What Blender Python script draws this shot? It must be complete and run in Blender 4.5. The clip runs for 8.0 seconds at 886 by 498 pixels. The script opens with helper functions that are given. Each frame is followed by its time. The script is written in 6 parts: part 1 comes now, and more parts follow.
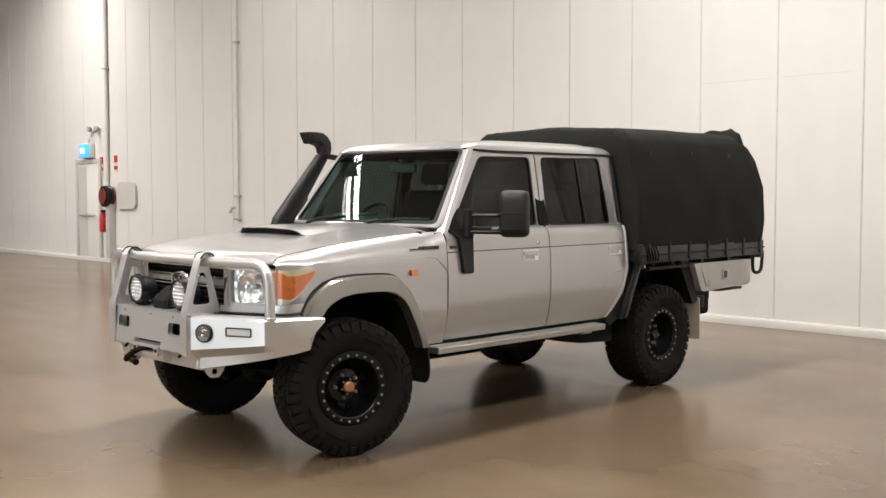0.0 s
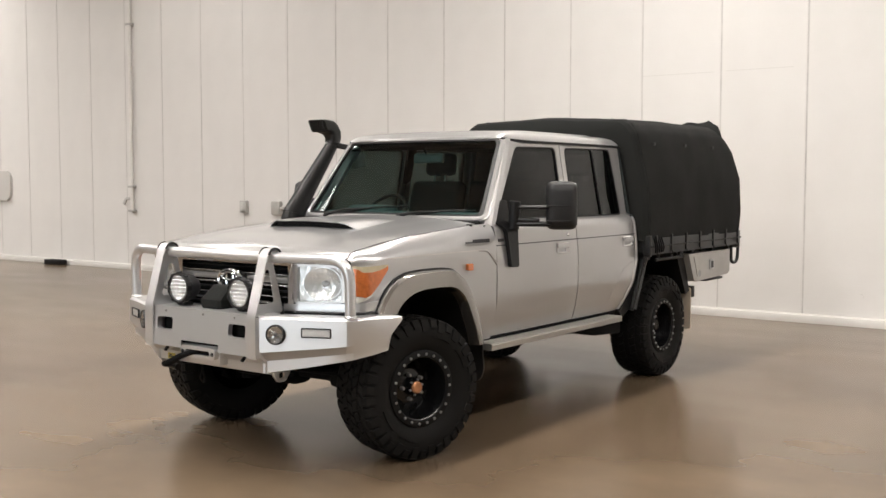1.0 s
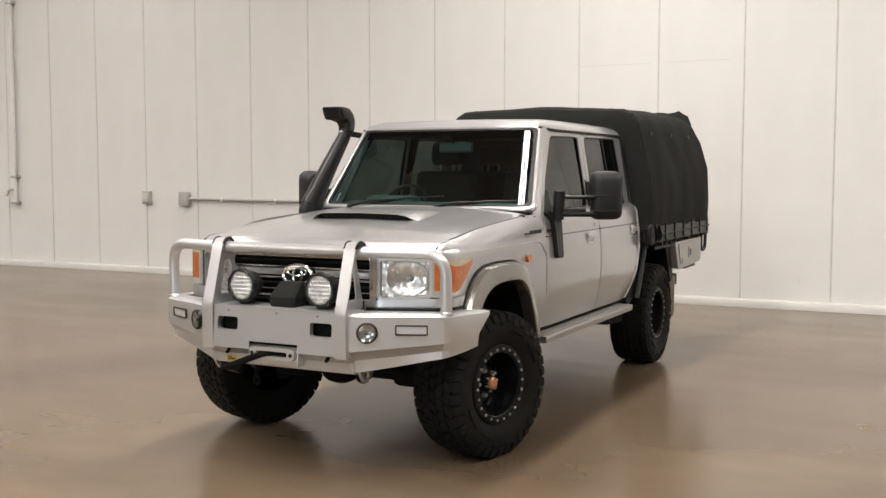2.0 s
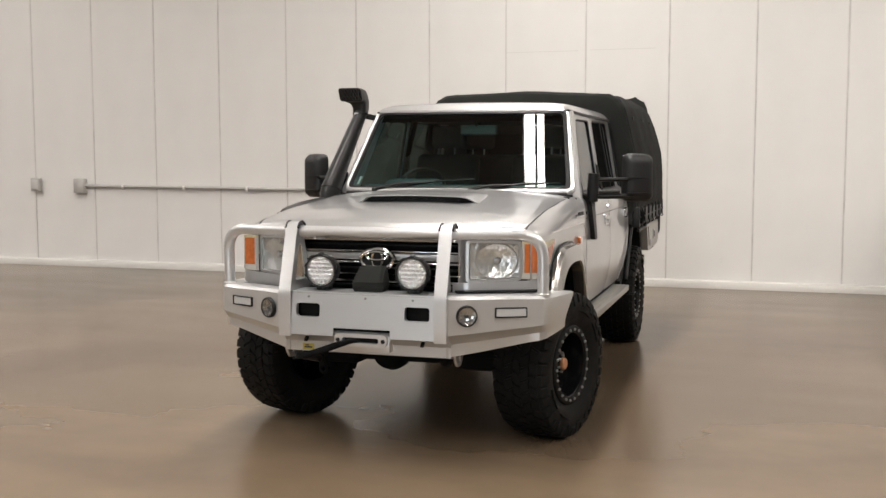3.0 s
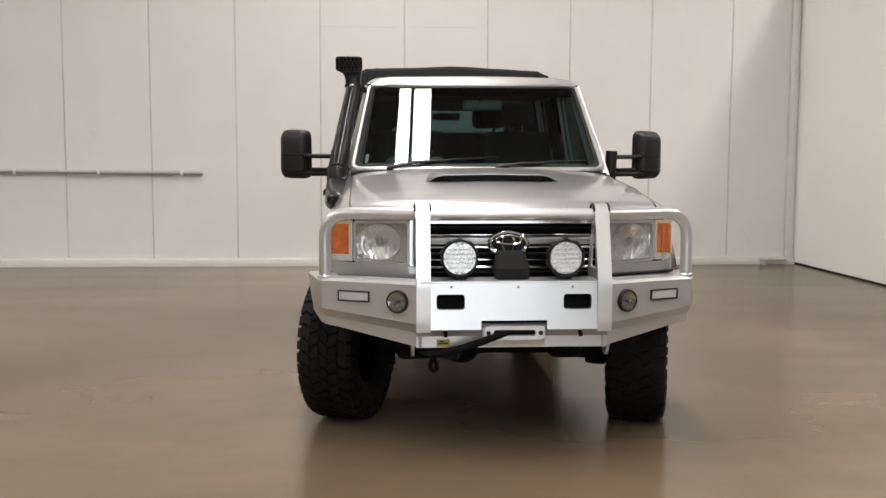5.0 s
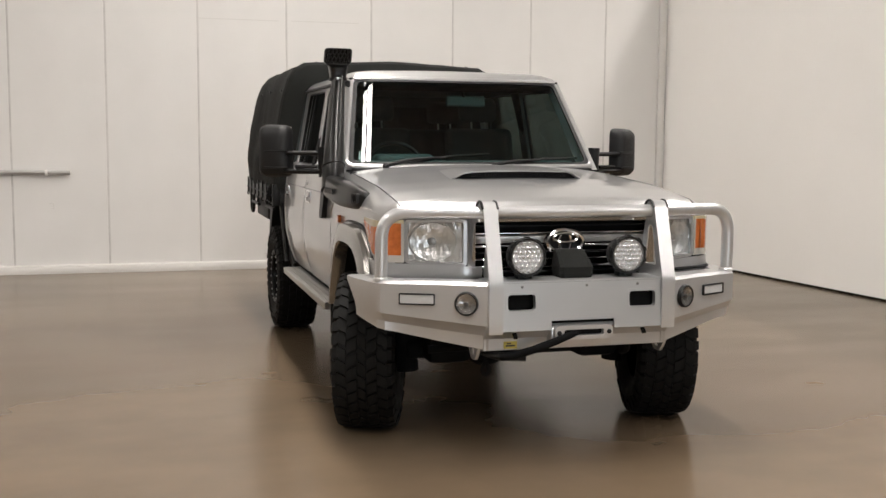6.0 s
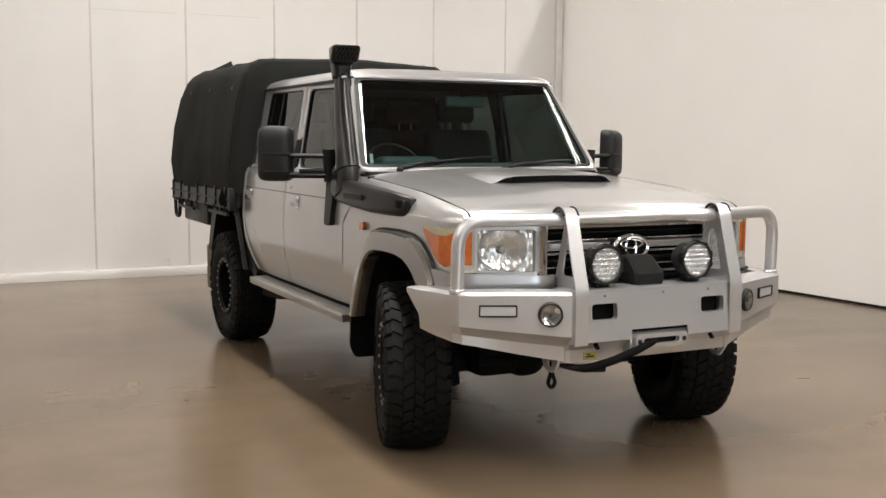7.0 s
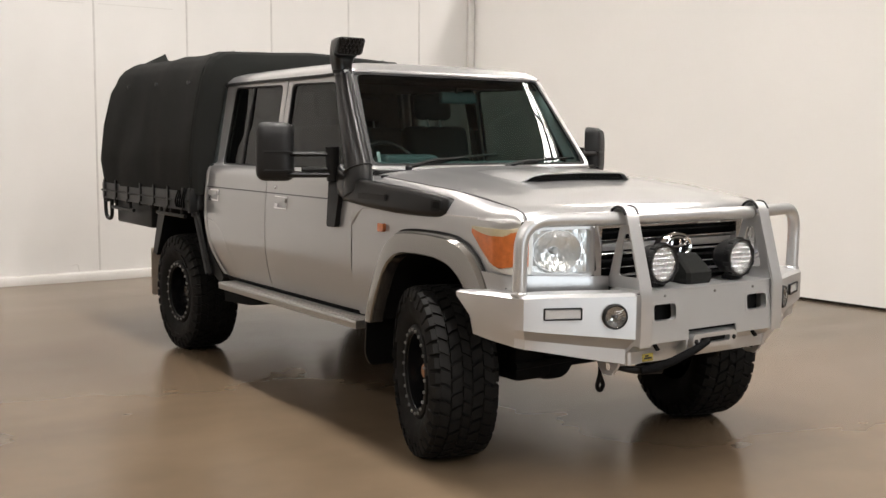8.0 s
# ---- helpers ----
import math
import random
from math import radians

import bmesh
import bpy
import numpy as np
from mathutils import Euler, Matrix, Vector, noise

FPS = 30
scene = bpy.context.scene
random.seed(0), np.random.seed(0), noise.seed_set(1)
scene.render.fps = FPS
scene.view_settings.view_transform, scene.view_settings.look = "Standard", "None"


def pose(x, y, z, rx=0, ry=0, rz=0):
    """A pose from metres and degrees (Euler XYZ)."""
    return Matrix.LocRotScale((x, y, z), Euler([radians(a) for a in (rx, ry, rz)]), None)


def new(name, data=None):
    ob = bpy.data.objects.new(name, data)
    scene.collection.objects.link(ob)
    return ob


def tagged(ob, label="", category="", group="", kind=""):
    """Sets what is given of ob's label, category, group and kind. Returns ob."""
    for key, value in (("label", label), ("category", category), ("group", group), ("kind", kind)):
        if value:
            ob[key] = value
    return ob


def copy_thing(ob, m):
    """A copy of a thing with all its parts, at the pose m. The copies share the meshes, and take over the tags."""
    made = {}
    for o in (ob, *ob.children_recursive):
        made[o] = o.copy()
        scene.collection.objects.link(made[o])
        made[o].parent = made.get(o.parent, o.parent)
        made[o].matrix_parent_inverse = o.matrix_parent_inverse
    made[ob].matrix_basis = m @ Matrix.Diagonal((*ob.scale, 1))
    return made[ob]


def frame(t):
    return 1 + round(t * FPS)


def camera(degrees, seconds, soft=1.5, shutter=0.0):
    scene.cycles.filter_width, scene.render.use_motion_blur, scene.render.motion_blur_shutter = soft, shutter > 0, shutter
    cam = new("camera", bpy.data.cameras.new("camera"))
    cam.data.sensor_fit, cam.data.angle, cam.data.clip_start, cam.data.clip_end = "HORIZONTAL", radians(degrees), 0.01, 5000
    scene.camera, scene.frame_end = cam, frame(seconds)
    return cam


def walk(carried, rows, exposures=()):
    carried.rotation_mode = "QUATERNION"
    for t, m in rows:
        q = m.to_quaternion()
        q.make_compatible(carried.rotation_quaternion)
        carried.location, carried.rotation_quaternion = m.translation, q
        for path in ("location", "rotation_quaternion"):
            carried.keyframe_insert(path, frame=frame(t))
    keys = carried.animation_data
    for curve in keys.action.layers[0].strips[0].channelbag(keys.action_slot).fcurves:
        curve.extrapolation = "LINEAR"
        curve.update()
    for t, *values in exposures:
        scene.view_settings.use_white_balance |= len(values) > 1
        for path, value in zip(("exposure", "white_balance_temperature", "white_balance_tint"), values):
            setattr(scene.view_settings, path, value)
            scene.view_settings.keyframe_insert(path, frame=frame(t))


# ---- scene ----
# Metres. The truck stands along y and faces -y, its front axle over the origin.
cam = camera(45.3, 8.0)
PATH = [
    (0.0, 5.897, -4.238, 1.620, 45.30, -3.13, 0.01),
    (0.5, 5.269, -4.595, 1.623, 40.06, -3.46, -0.07),
    (1.0, 4.665, -4.975, 1.625, 36.28, -3.65, -0.08),
    (1.5, 4.024, -5.247, 1.632, 31.94, -3.98, -0.02),
    (3.0, 2.020, -6.057, 1.594, 17.18, -4.88, -0.03),
    (3.5, 1.327, -6.102, 1.573, 12.67, -5.41, -0.04),
    (4.0, 0.638, -6.176, 1.574, 7.57, -5.62, -0.10),
    (4.5, -0.020, -6.082, 1.570, 2.10, -5.81, -0.13),
    (6.0, -1.980, -5.485, 1.526, -15.96, -5.74, -0.39),
    (6.5, -2.551, -5.221, 1.531, -21.10, -5.73, -0.40),
    (7.0, -3.008, -4.815, 1.549, -26.20, -5.84, -0.38),
    (7.5, -3.439, -4.486, 1.562, -30.91, -5.93, -0.42),
    (8.0, -3.701, -4.164, 1.537, -34.63, -5.87, -0.40),
]
walk(cam, [(t, pose(x, y, z, 90 + pitch, roll, yaw)) for t, x, y, z, yaw, pitch, roll in PATH],
     [(0.0, -0.27), (1.5, -0.34), (3.0, -0.48), (4.5, -0.72), (6.0, -0.63), (8.0, -0.44)])

# ---- world and light ----
HALL_X0, HALL_X1, HALL_Y0, WALL_Y, HALL_H = -25.0, 15.0, -28.0, 7.37, 8.0
PARTITION_H = 4.0
# the strip at x -17.2 is unseen, added to brighten the far left wall
SKYLIGHTS = [(-17.2, 0.7, 2.7), (-8.7, 0.7, 1.15), (-0.44, 0.7, 2.45), (7.1, 0.7, 1.85)]
SKY_Y0, SKY_Y1 = -18.0, 6.2
SKY_POWER, DOOR_POWER = 1600.0, 900.0
DOOR_X0, DOOR_X1, DOOR_H = -4.5, 4.5, 5.0

world = bpy.data.worlds.new("world")
scene.world = world
world.use_nodes = True
wn = world.node_tree.nodes
sky = wn.new("ShaderNodeTexSky")
sky.sky_type = "NISHITA"
sky.sun_disc = False
sky.sun_elevation, sky.sun_rotation = radians(50), radians(120)
world.node_tree.links.new(sky.outputs[0], wn["Background"].inputs[0])
wn["Background"].inputs[1].default_value = 0.08


def area_lamp(name, m, sx, sy, power, colour):
    d = bpy.data.lights.new(name, "AREA")
    d.shape, d.size, d.size_y, d.energy, d.color = "RECTANGLE", sx, sy, power, colour
    ob = new(name, d)
    ob.matrix_world = m
    return ob


for sx, sw, bright in SKYLIGHTS:
    area_lamp("skylight_lamp", pose(sx, (SKY_Y0 + SKY_Y1) / 2, HALL_H + 0.12), sw, SKY_Y1 - SKY_Y0, SKY_POWER * bright, (1.0, 0.948, 0.898))
area_lamp("doorway_lamp", pose((DOOR_X0 + DOOR_X1) / 2, HALL_Y0 - 0.15, DOOR_H / 2, 90, 0, 0), DOOR_X1 - DOOR_X0, DOOR_H, DOOR_POWER, (0.85, 0.93, 1.0))

# ---- materials ----


def material(name, colour, rough=0.5, metal=0.0, coat=0.0, vary=0.0, scale=8.0, bump=0.0, bump_scale=60.0, rough_vary=0.0, spec=0.5, emit=0.0):
    """A principled material with colour variation at two scales, roughness variation and fine relief."""
    m = bpy.data.materials.new(name)
    m.use_nodes = True
    t = m.node_tree
    b = t.nodes["Principled BSDF"]
    b.inputs["Base Color"].default_value = (*colour, 1)
    b.inputs["Roughness"].default_value = rough
    b.inputs["Metallic"].default_value = metal
    b.inputs["Coat Weight"].default_value = coat
    b.inputs["Coat Roughness"].default_value = 0.06
    b.inputs["Specular IOR Level"].default_value = spec
    if emit:
        b.inputs["Emission Color"].default_value = (*colour, 1)
        b.inputs["Emission Strength"].default_value = emit
    co = t.nodes.new("ShaderNodeTexCoord")
    if vary or rough_vary:
        n1, n2 = t.nodes.new("ShaderNodeTexNoise"), t.nodes.new("ShaderNodeTexNoise")
        n1.inputs["Scale"].default_value, n2.inputs["Scale"].default_value = scale * 0.12, scale
        n1.inputs["Detail"].default_value, n2.inputs["Detail"].default_value = 5, 6
        mid = t.nodes.new("ShaderNodeMath")
        mid.operation = "ADD"
        for n, k in ((n1, 0), (n2, 1)):
            t.links.new(co.outputs["Object"], n.inputs["Vector"])
            t.links.new(n.outputs["Fac"], mid.inputs[k])
        if vary:
            r = t.nodes.new("ShaderNodeMapRange")
            r.inputs["From Min"].default_value, r.inputs["From Max"].default_value = 0.7, 1.3
            r.inputs["To Min"].default_value, r.inputs["To Max"].default_value = 1 - vary, 1 + vary
            t.links.new(mid.outputs[0], r.inputs["Value"])
            mul = t.nodes.new("ShaderNodeVectorMath")
            mul.operation = "SCALE"
            mul.inputs[0].default_value = colour
            t.links.new(r.outputs[0], mul.inputs["Scale"])
            t.links.new(mul.outputs[0], b.inputs["Base Color"])
        if rough_vary:
            r = t.nodes.new("ShaderNodeMapRange")
            r.inputs["From Min"].default_value, r.inputs["From Max"].default_value = 0.7, 1.3
            r.inputs["To Min"].default_value, r.inputs["To Max"].default_value = rough - rough_vary, rough + rough_vary
            t.links.new(mid.outputs[0], r.inputs["Value"])
            t.links.new(r.outputs[0], b.inputs["Roughness"])
    if bump:
        nb = t.nodes.new("ShaderNodeTexNoise")
        nb.inputs["Scale"].default_value, nb.inputs["Detail"].default_value = bump_scale, 4
        t.links.new(co.outputs["Object"], nb.inputs["Vector"])
        bp = t.nodes.new("ShaderNodeBump")
        bp.inputs["Strength"].default_value, bp.inputs["Distance"].default_value = bump, 0.01
        t.links.new(nb.outputs["Fac"], bp.inputs["Height"])
        t.links.new(bp.outputs[0], b.inputs["Normal"])
    return m


def glass(name, tint, ior=1.45, rough=0.0):
    """Thin tinted pane: see-through by its tint, with a Fresnel gloss."""
    m = bpy.data.materials.new(name)
    m.use_nodes = True
    t = m.node_tree
    t.nodes.remove(t.nodes["Principled BSDF"])
    tr, gl, mix, lw, pw, ma = (t.nodes.new("ShaderNode" + k) for k in ("BsdfTransparent", "BsdfGlossy", "MixShader", "LayerWeight", "Math", "Math"))
    tr.inputs["Color"].default_value = (*tint, 1)
    gl.inputs["Roughness"].default_value = rough
    f0 = ((ior - 1) / (ior + 1)) ** 2
    lw.inputs["Blend"].default_value = 0.5
    pw.operation, ma.operation = "POWER", "MULTIPLY_ADD"
    pw.inputs[1].default_value = 5.0
    ma.inputs[1].default_value, ma.inputs[2].default_value = 1 - f0, f0
    t.links.new(lw.outputs["Facing"], pw.inputs[0])
    t.links.new(pw.outputs[0], ma.inputs[0])
    t.links.new(ma.outputs[0], mix.inputs[0])
    t.links.new(tr.outputs[0], mix.inputs[1])
    t.links.new(gl.outputs[0], mix.inputs[2])
    t.links.new(mix.outputs[0], t.nodes["Material Output"].inputs["Surface"])
    return m


PAINT = material("silver_metallic_paint", (0.455, 0.453, 0.452), 0.3, 0.7, 0.75, 0.02, 3.0)
# the same silver, darkened and warmed for the floor it reflects
FLARE = material("silver_flare_paint_floor_toned", (0.27, 0.256, 0.238), 0.22, 0.85, 0.6, 0.04, 4.0)
ALLOY = material("silver_bar_paint", (0.61, 0.613, 0.616), 0.29, 0.7, 0.4, 0.03, 4.0)
TREAD_ALLOY = material("aluminium_step", (0.43, 0.42, 0.4), 0.36, 0.8, 0, 0.06, 20.0, 0.1, 120)
CHROME = material("chrome", (0.82, 0.82, 0.83), 0.08, 1.0)
GREY_GRILLE = material("silver_grille_plastic", (0.42, 0.42, 0.42), 0.3, 0.7)
DARK_GRILLE = material("dark_satin_grille_plastic", (0.06, 0.06, 0.062), 0.35, 0.4)
BLACK = material("black_plastic", (0.006, 0.006, 0.0063), 0.45, 0, 0, 0.2, 30.0, 0.05, 400, spec=0.28)
SNORK = material("dark_satin_snorkel_plastic", (0.006, 0.0058, 0.0058), 0.3, 0, 0.0, 0.2, 12.0, 0.03, 300, spec=0.4)
MIRROR_BLACK = material("grained_black_mirror_plastic", (0.008, 0.008, 0.0084), 0.5, 0, 0, 0.15, 30.0, 0.12, 900, spec=0.35)
# black of underbody parts; also fills gaps and openings in place of shade
VOID = material("underbody_black_and_gap_shade", (0.005, 0.005, 0.005), 0.85, 0, 0, 0.3, 10.0, spec=0.2)
RUBBER = material("black_tyre_rubber", (0.0068, 0.0064, 0.006), 0.66, 0, 0, 0.3, 14.0, 0.15, 150, 0.12, spec=0.14)
RIM = material("gloss_black_steel_rim", (0.005, 0.005, 0.0055), 0.2, 0, 0.0, spec=0.4)
RING_BLACK = material("satin_black_bead_ring", (0.006, 0.006, 0.0062), 0.5, 0, 0, 0.2, 30.0, spec=0.15)
STEEL = material("bright_steel", (0.6, 0.6, 0.6), 0.28, 1.0)
BOLT_STEEL = material("bolt_steel", (0.3, 0.3, 0.29), 0.38, 0.75)
COPPER = material("copper_hub_cap", (0.5, 0.24, 0.12), 0.4, 0.8, 0, 0.2, 60.0)
CANVAS = material("black_canvas", (0.0085, 0.009, 0.0082), 0.85, 0, 0, 0.22, 5.0, 0.25, 350, spec=0.2)
TRAY = material("dark_grey_tray_steel", (0.035, 0.036, 0.037), 0.5, 0.2, 0, 0.2, 12.0)
BOX_ALLOY = material("dull_aluminium_box", (0.42, 0.41, 0.39), 0.45, 0.6, 0, 0.08, 8.0)
FLAP = material("beige_mud_flap_plastic", (0.42, 0.36, 0.29), 0.6, 0, 0, 0.08, 8.0)
AMBER = material("amber_lens", (0.47, 0.125, 0.028), 0.12, 0.15, 0.8, 0.3, 40.0)
PALE_LENS = material("yellowed_clear_lens", (0.45, 0.39, 0.26), 0.15, 0, 0.8, 0.12, 30.0)
CLEAR_CELL = material("greyed_clear_lens", (0.6, 0.585, 0.54), 0.15, 0.4, 0.6)
LAMP_MIRROR = material("lamp_reflector", (0.78, 0.78, 0.77), 0.22, 0.72, 0.3)
FOG_MIRROR = material("dim_fog_reflector", (0.42, 0.415, 0.41), 0.1, 0.85)
LED_WHITE = material("faceted_white_lamp_reflector", (0.82, 0.84, 0.86), 0.22, 0.75, 0.4)
WHITE_LENS = material("white_marker_lens", (0.4, 0.4, 0.395), 0.25, 0, 0.4)
SEAT = material("dark_grey_seat_cloth", (0.014, 0.02, 0.02), 0.85, 0, 0, 0.2, 20.0)
DASH = material("dark_teal_grey_dash", (0.035, 0.058, 0.058), 0.6, 0, 0, 0.1, 20.0)
ROPE = material("black_synthetic_rope", (0.006, 0.006, 0.0065), 0.95, 0, 0, 0.3, 80.0, 0.8, 220, spec=0.1)
YELLOW = material("worn_yellow_sticker", (0.5, 0.4, 0.08), 0.5, 0, 0, 0.2, 90.0)
RED = material("red_enamel", (0.45, 0.02, 0.02), 0.3, 0, 0.3)
INK = material("dark_print", (0.03, 0.03, 0.032), 0.5)
WINDSCREEN = glass("windscreen_glass", (0.5, 0.635, 0.62), 1.56)
SHADE_GLASS = glass("dark_shade_band_glass", (0.1, 0.12, 0.12), 1.02)
TINT = glass("dark_tinted_glass", (0.27, 0.295, 0.285), 1.5)
CLEAR = glass("clear_lens_glass", (0.97, 0.975, 0.975), 1.45)

# ---- building blocks ----


def finish(bm, mat, name, angle=35):
    bmesh.ops.recalc_face_normals(bm, faces=bm.faces)
    me = bpy.data.meshes.new(name)
    bm.to_mesh(me)
    bm.free()
    me.materials.append(mat)
    me.shade_smooth()
    me.set_sharp_from_angle(angle=radians(angle))
    return me


def part(name, bm, mat, parent=None, label="", angle=35):
    ob = new(name, finish(bm, mat, name, angle))
    if parent is not None:
        ob.parent = parent
    return tagged(ob, label) if label else ob


def thing(name, label, category, m=None, group="", kind=""):
    ob = new(name)
    ob.empty_display_size = 0.2
    if m is not None:
        ob.matrix_world = m
    return tagged(ob, label, category, group, kind)


def box(bm, x0, x1, y0, y1, z0, z1, bevel=0.0, seg=2, m=None):
    made = bmesh.ops.create_cube(bm, size=1.0)["verts"]
    for v in made:
        v.co = Vector(((x0 + x1) / 2 + v.co.x * (x1 - x0), (y0 + y1) / 2 + v.co.y * (y1 - y0), (z0 + z1) / 2 + v.co.z * (z1 - z0)))
    if bevel:
        edges = list({e for v in made for e in v.link_edges})
        made = list({v for f in bmesh.ops.bevel(bm, geom=edges, offset=bevel, segments=seg, affect="EDGES", profile=0.5)["faces"] for v in f.verts} | {v for v in made if v.is_valid})
    if m is not None:
        for v in made:
            v.co = m @ v.co
    return made


def boxes(*args, bevel=0.0, seg=2):
    bm = bmesh.new()
    for a in args:
        box(bm, *a, bevel=bevel, seg=seg)
    return bm


def tube(bm, pts, r, seg=14, flat=1.0, up=None):
    """A swept tube through pts; r may be a list; flat squeezes its second axis."""
    pts = [Vector(p) for p in pts]
    rs = r if isinstance(r, (list, tuple)) else [r] * len(pts)
    rings, side = [], None
    for i, p in enumerate(pts):
        d = ((pts[min(i + 1, len(pts) - 1)] - p).normalized() + (p - pts[max(i - 1, 0)]).normalized()).normalized()
        if side is None:
            side = d.cross(Vector(up) if up else (Vector((0, 0, 1)) if abs(d.z) < 0.9 else Vector((0, 1, 0)))).normalized()
        side = (side - d * side.dot(d)).normalized()
        other = d.cross(side)
        rings.append([bm.verts.new(p + rs[i] * (math.cos(a) * side + flat * math.sin(a) * other)) for a in (2 * math.pi * k / seg for k in range(seg))])
    for a, b in zip(rings, rings[1:]):
        for k in range(seg):
            bm.faces.new((a[k], a[(k + 1) % seg], b[(k + 1) % seg], b[k]))
    bm.faces.new(rings[0])
    bm.faces.new(rings[-1])
    return bm


def arc_path(pts, radius, n=6):
    """Rounds the corners of a polyline."""
    pts = [Vector(p) for p in pts]
    out = [pts[0]]
    for a, b, c in zip(pts, pts[1:], pts[2:]):
        u, w = (a - b), (c - b)
        k = min(radius, u.length * 0.49, w.length * 0.49)
        p, q = b + u.normalized() * k, b + w.normalized() * k
        out += [(1 - s) ** 2 * p + 2 * s * (1 - s) * b + s * s * q for s in (i / n for i in range(n + 1))]
    return out + [pts[-1]]


def round_loop(pts, radius, n=4):
    """Rounds the corners of a closed 2D polygon; each corner gives n + 1 points."""
    out, k = [], len(pts)
    for i in range(k):
        a, b, c = (Vector(pts[(i + j) % k]) for j in (-1, 0, 1))
        u, w = a - b, c - b
        r = min(radius, u.length * 0.45, w.length * 0.45)
        p, q = b + u.normalized() * r, b + w.normalized() * r
        out += [(1 - s) ** 2 * p + 2 * s * (1 - s) * b + s * s * q for s in (j / n for j in range(n + 1))]
    return out


def loft(bm, sections, closed=True, caps=True):
    """Joins rings of equal count; closed: each ring is a loop."""
    rings = [[bm.verts.new(p) for p in s] for s in sections]
    k = len(rings[0])
    for a, b in zip(rings, rings[1:]):
        for i in range(k if closed else k - 1):
            bm.faces.new((a[i], a[(i + 1) % k], b[(i + 1) % k], b[i]))
    if caps and closed:
        bm.faces.new(rings[0])
        bm.faces.new(rings[-1])
    return rings


def sheet(fn, nu, nv, thick=0.0, bm=None):
    """A surface fn(u, v) over the unit square, made thick inwards."""
    bm = bm or bmesh.new()
    rows = [[bm.verts.new(fn(i / nu, j / nv)) for j in range(nv + 1)] for i in range(nu + 1)]
    faces = [bm.faces.new((rows[i][j], rows[i + 1][j], rows[i + 1][j + 1], rows[i][j + 1])) for i in range(nu) for j in range(nv)]
    if thick:
        bm.normal_update()
        bmesh.ops.solidify(bm, geom=faces, thickness=thick)
    return bm


def slab(bm, loop, to3, depth):
    """A plate: the 2D loop, placed by to3(p, 0) and to3(p, depth)."""
    a = [bm.verts.new(to3(p, 0.0)) for p in loop]
    b = [bm.verts.new(to3(p, depth)) for p in loop]
    bm.faces.new(a)
    bm.faces.new(b)
    k = len(loop)
    for i in range(k):
        bm.faces.new((a[i], a[(i + 1) % k], b[(i + 1) % k], b[i]))
    return bm


def ring_plate(bm, outer, inner, to3, depth):
    """A plate with a hole: two 2D loops of equal count."""
    k = len(outer)
    vs = [[bm.verts.new(to3(p, d)) for p in loop] for loop, d in ((outer, 0), (inner, 0), (outer, depth), (inner, depth))]
    for a, b in ((0, 1), (3, 2), (2, 0), (1, 3)):
        for i in range(k):
            bm.faces.new((vs[a][i], vs[a][(i + 1) % k], vs[b][(i + 1) % k], vs[b][i]))
    return bm


def lathe(bm, profile, seg=48, axis="X", m=None, caps=(1, 1)):
    """Turns (radius, along) points round the axis; caps: whether its first and last ring are closed."""
    rings = []
    for r, a in profile:
        ring = []
        for k in range(seg):
            c, s = r * math.cos(2 * math.pi * k / seg), r * math.sin(2 * math.pi * k / seg)
            p = Vector((a, c, s)) if axis == "X" else (Vector((c, a, s)) if axis == "Y" else Vector((c, s, a)))
            ring.append(bm.verts.new(m @ p if m else p))
        rings.append(ring)
    for a, b in zip(rings, rings[1:]):
        for k in range(seg):
            bm.faces.new((a[k], a[(k + 1) % seg], b[(k + 1) % seg], b[k]))
    for ring, shut in zip((rings[0], rings[-1]), caps):
        if shut:
            bm.faces.new(ring)
    return bm


def facet_bowl(m, r, depth, rings, seg, seed):
    """A lamp reflector of flat, slightly tilted facets, open towards -y."""
    rnd, bm = random.Random(seed), bmesh.new()
    for i in range(rings):
        r0, r1 = r * (i + 0.25) / (rings + 0.25), r * (i + 1.25) / (rings + 0.25)
        for k in range(seg):
            jog = [rnd.uniform(-0.003, 0.003) for _ in range(4)]
            quad = []
            for q, (rr, kk) in enumerate(((r0, k), (r1, k), (r1, k + 1), (r0, k + 1))):
                a = 2 * math.pi * kk / seg
                quad.append(bm.verts.new(m @ Vector((rr * math.cos(a), depth * (1 - (rr / r) ** 2) + jog[q] * 0.5, rr * math.sin(a)))))
            bm.faces.new(quad)
    return bm


def resample(pts, n):
    pts = [Vector(p) for p in pts]
    d = [0.0]
    for a, b in zip(pts, pts[1:]):
        d.append(d[-1] + (b - a).length)
    return [Vector([float(np.interp(d[-1] * i / (n - 1), d, [p[j] for p in pts])) for j in range(len(pts[0]))]) for i in range(n)]


# ---- hall ----


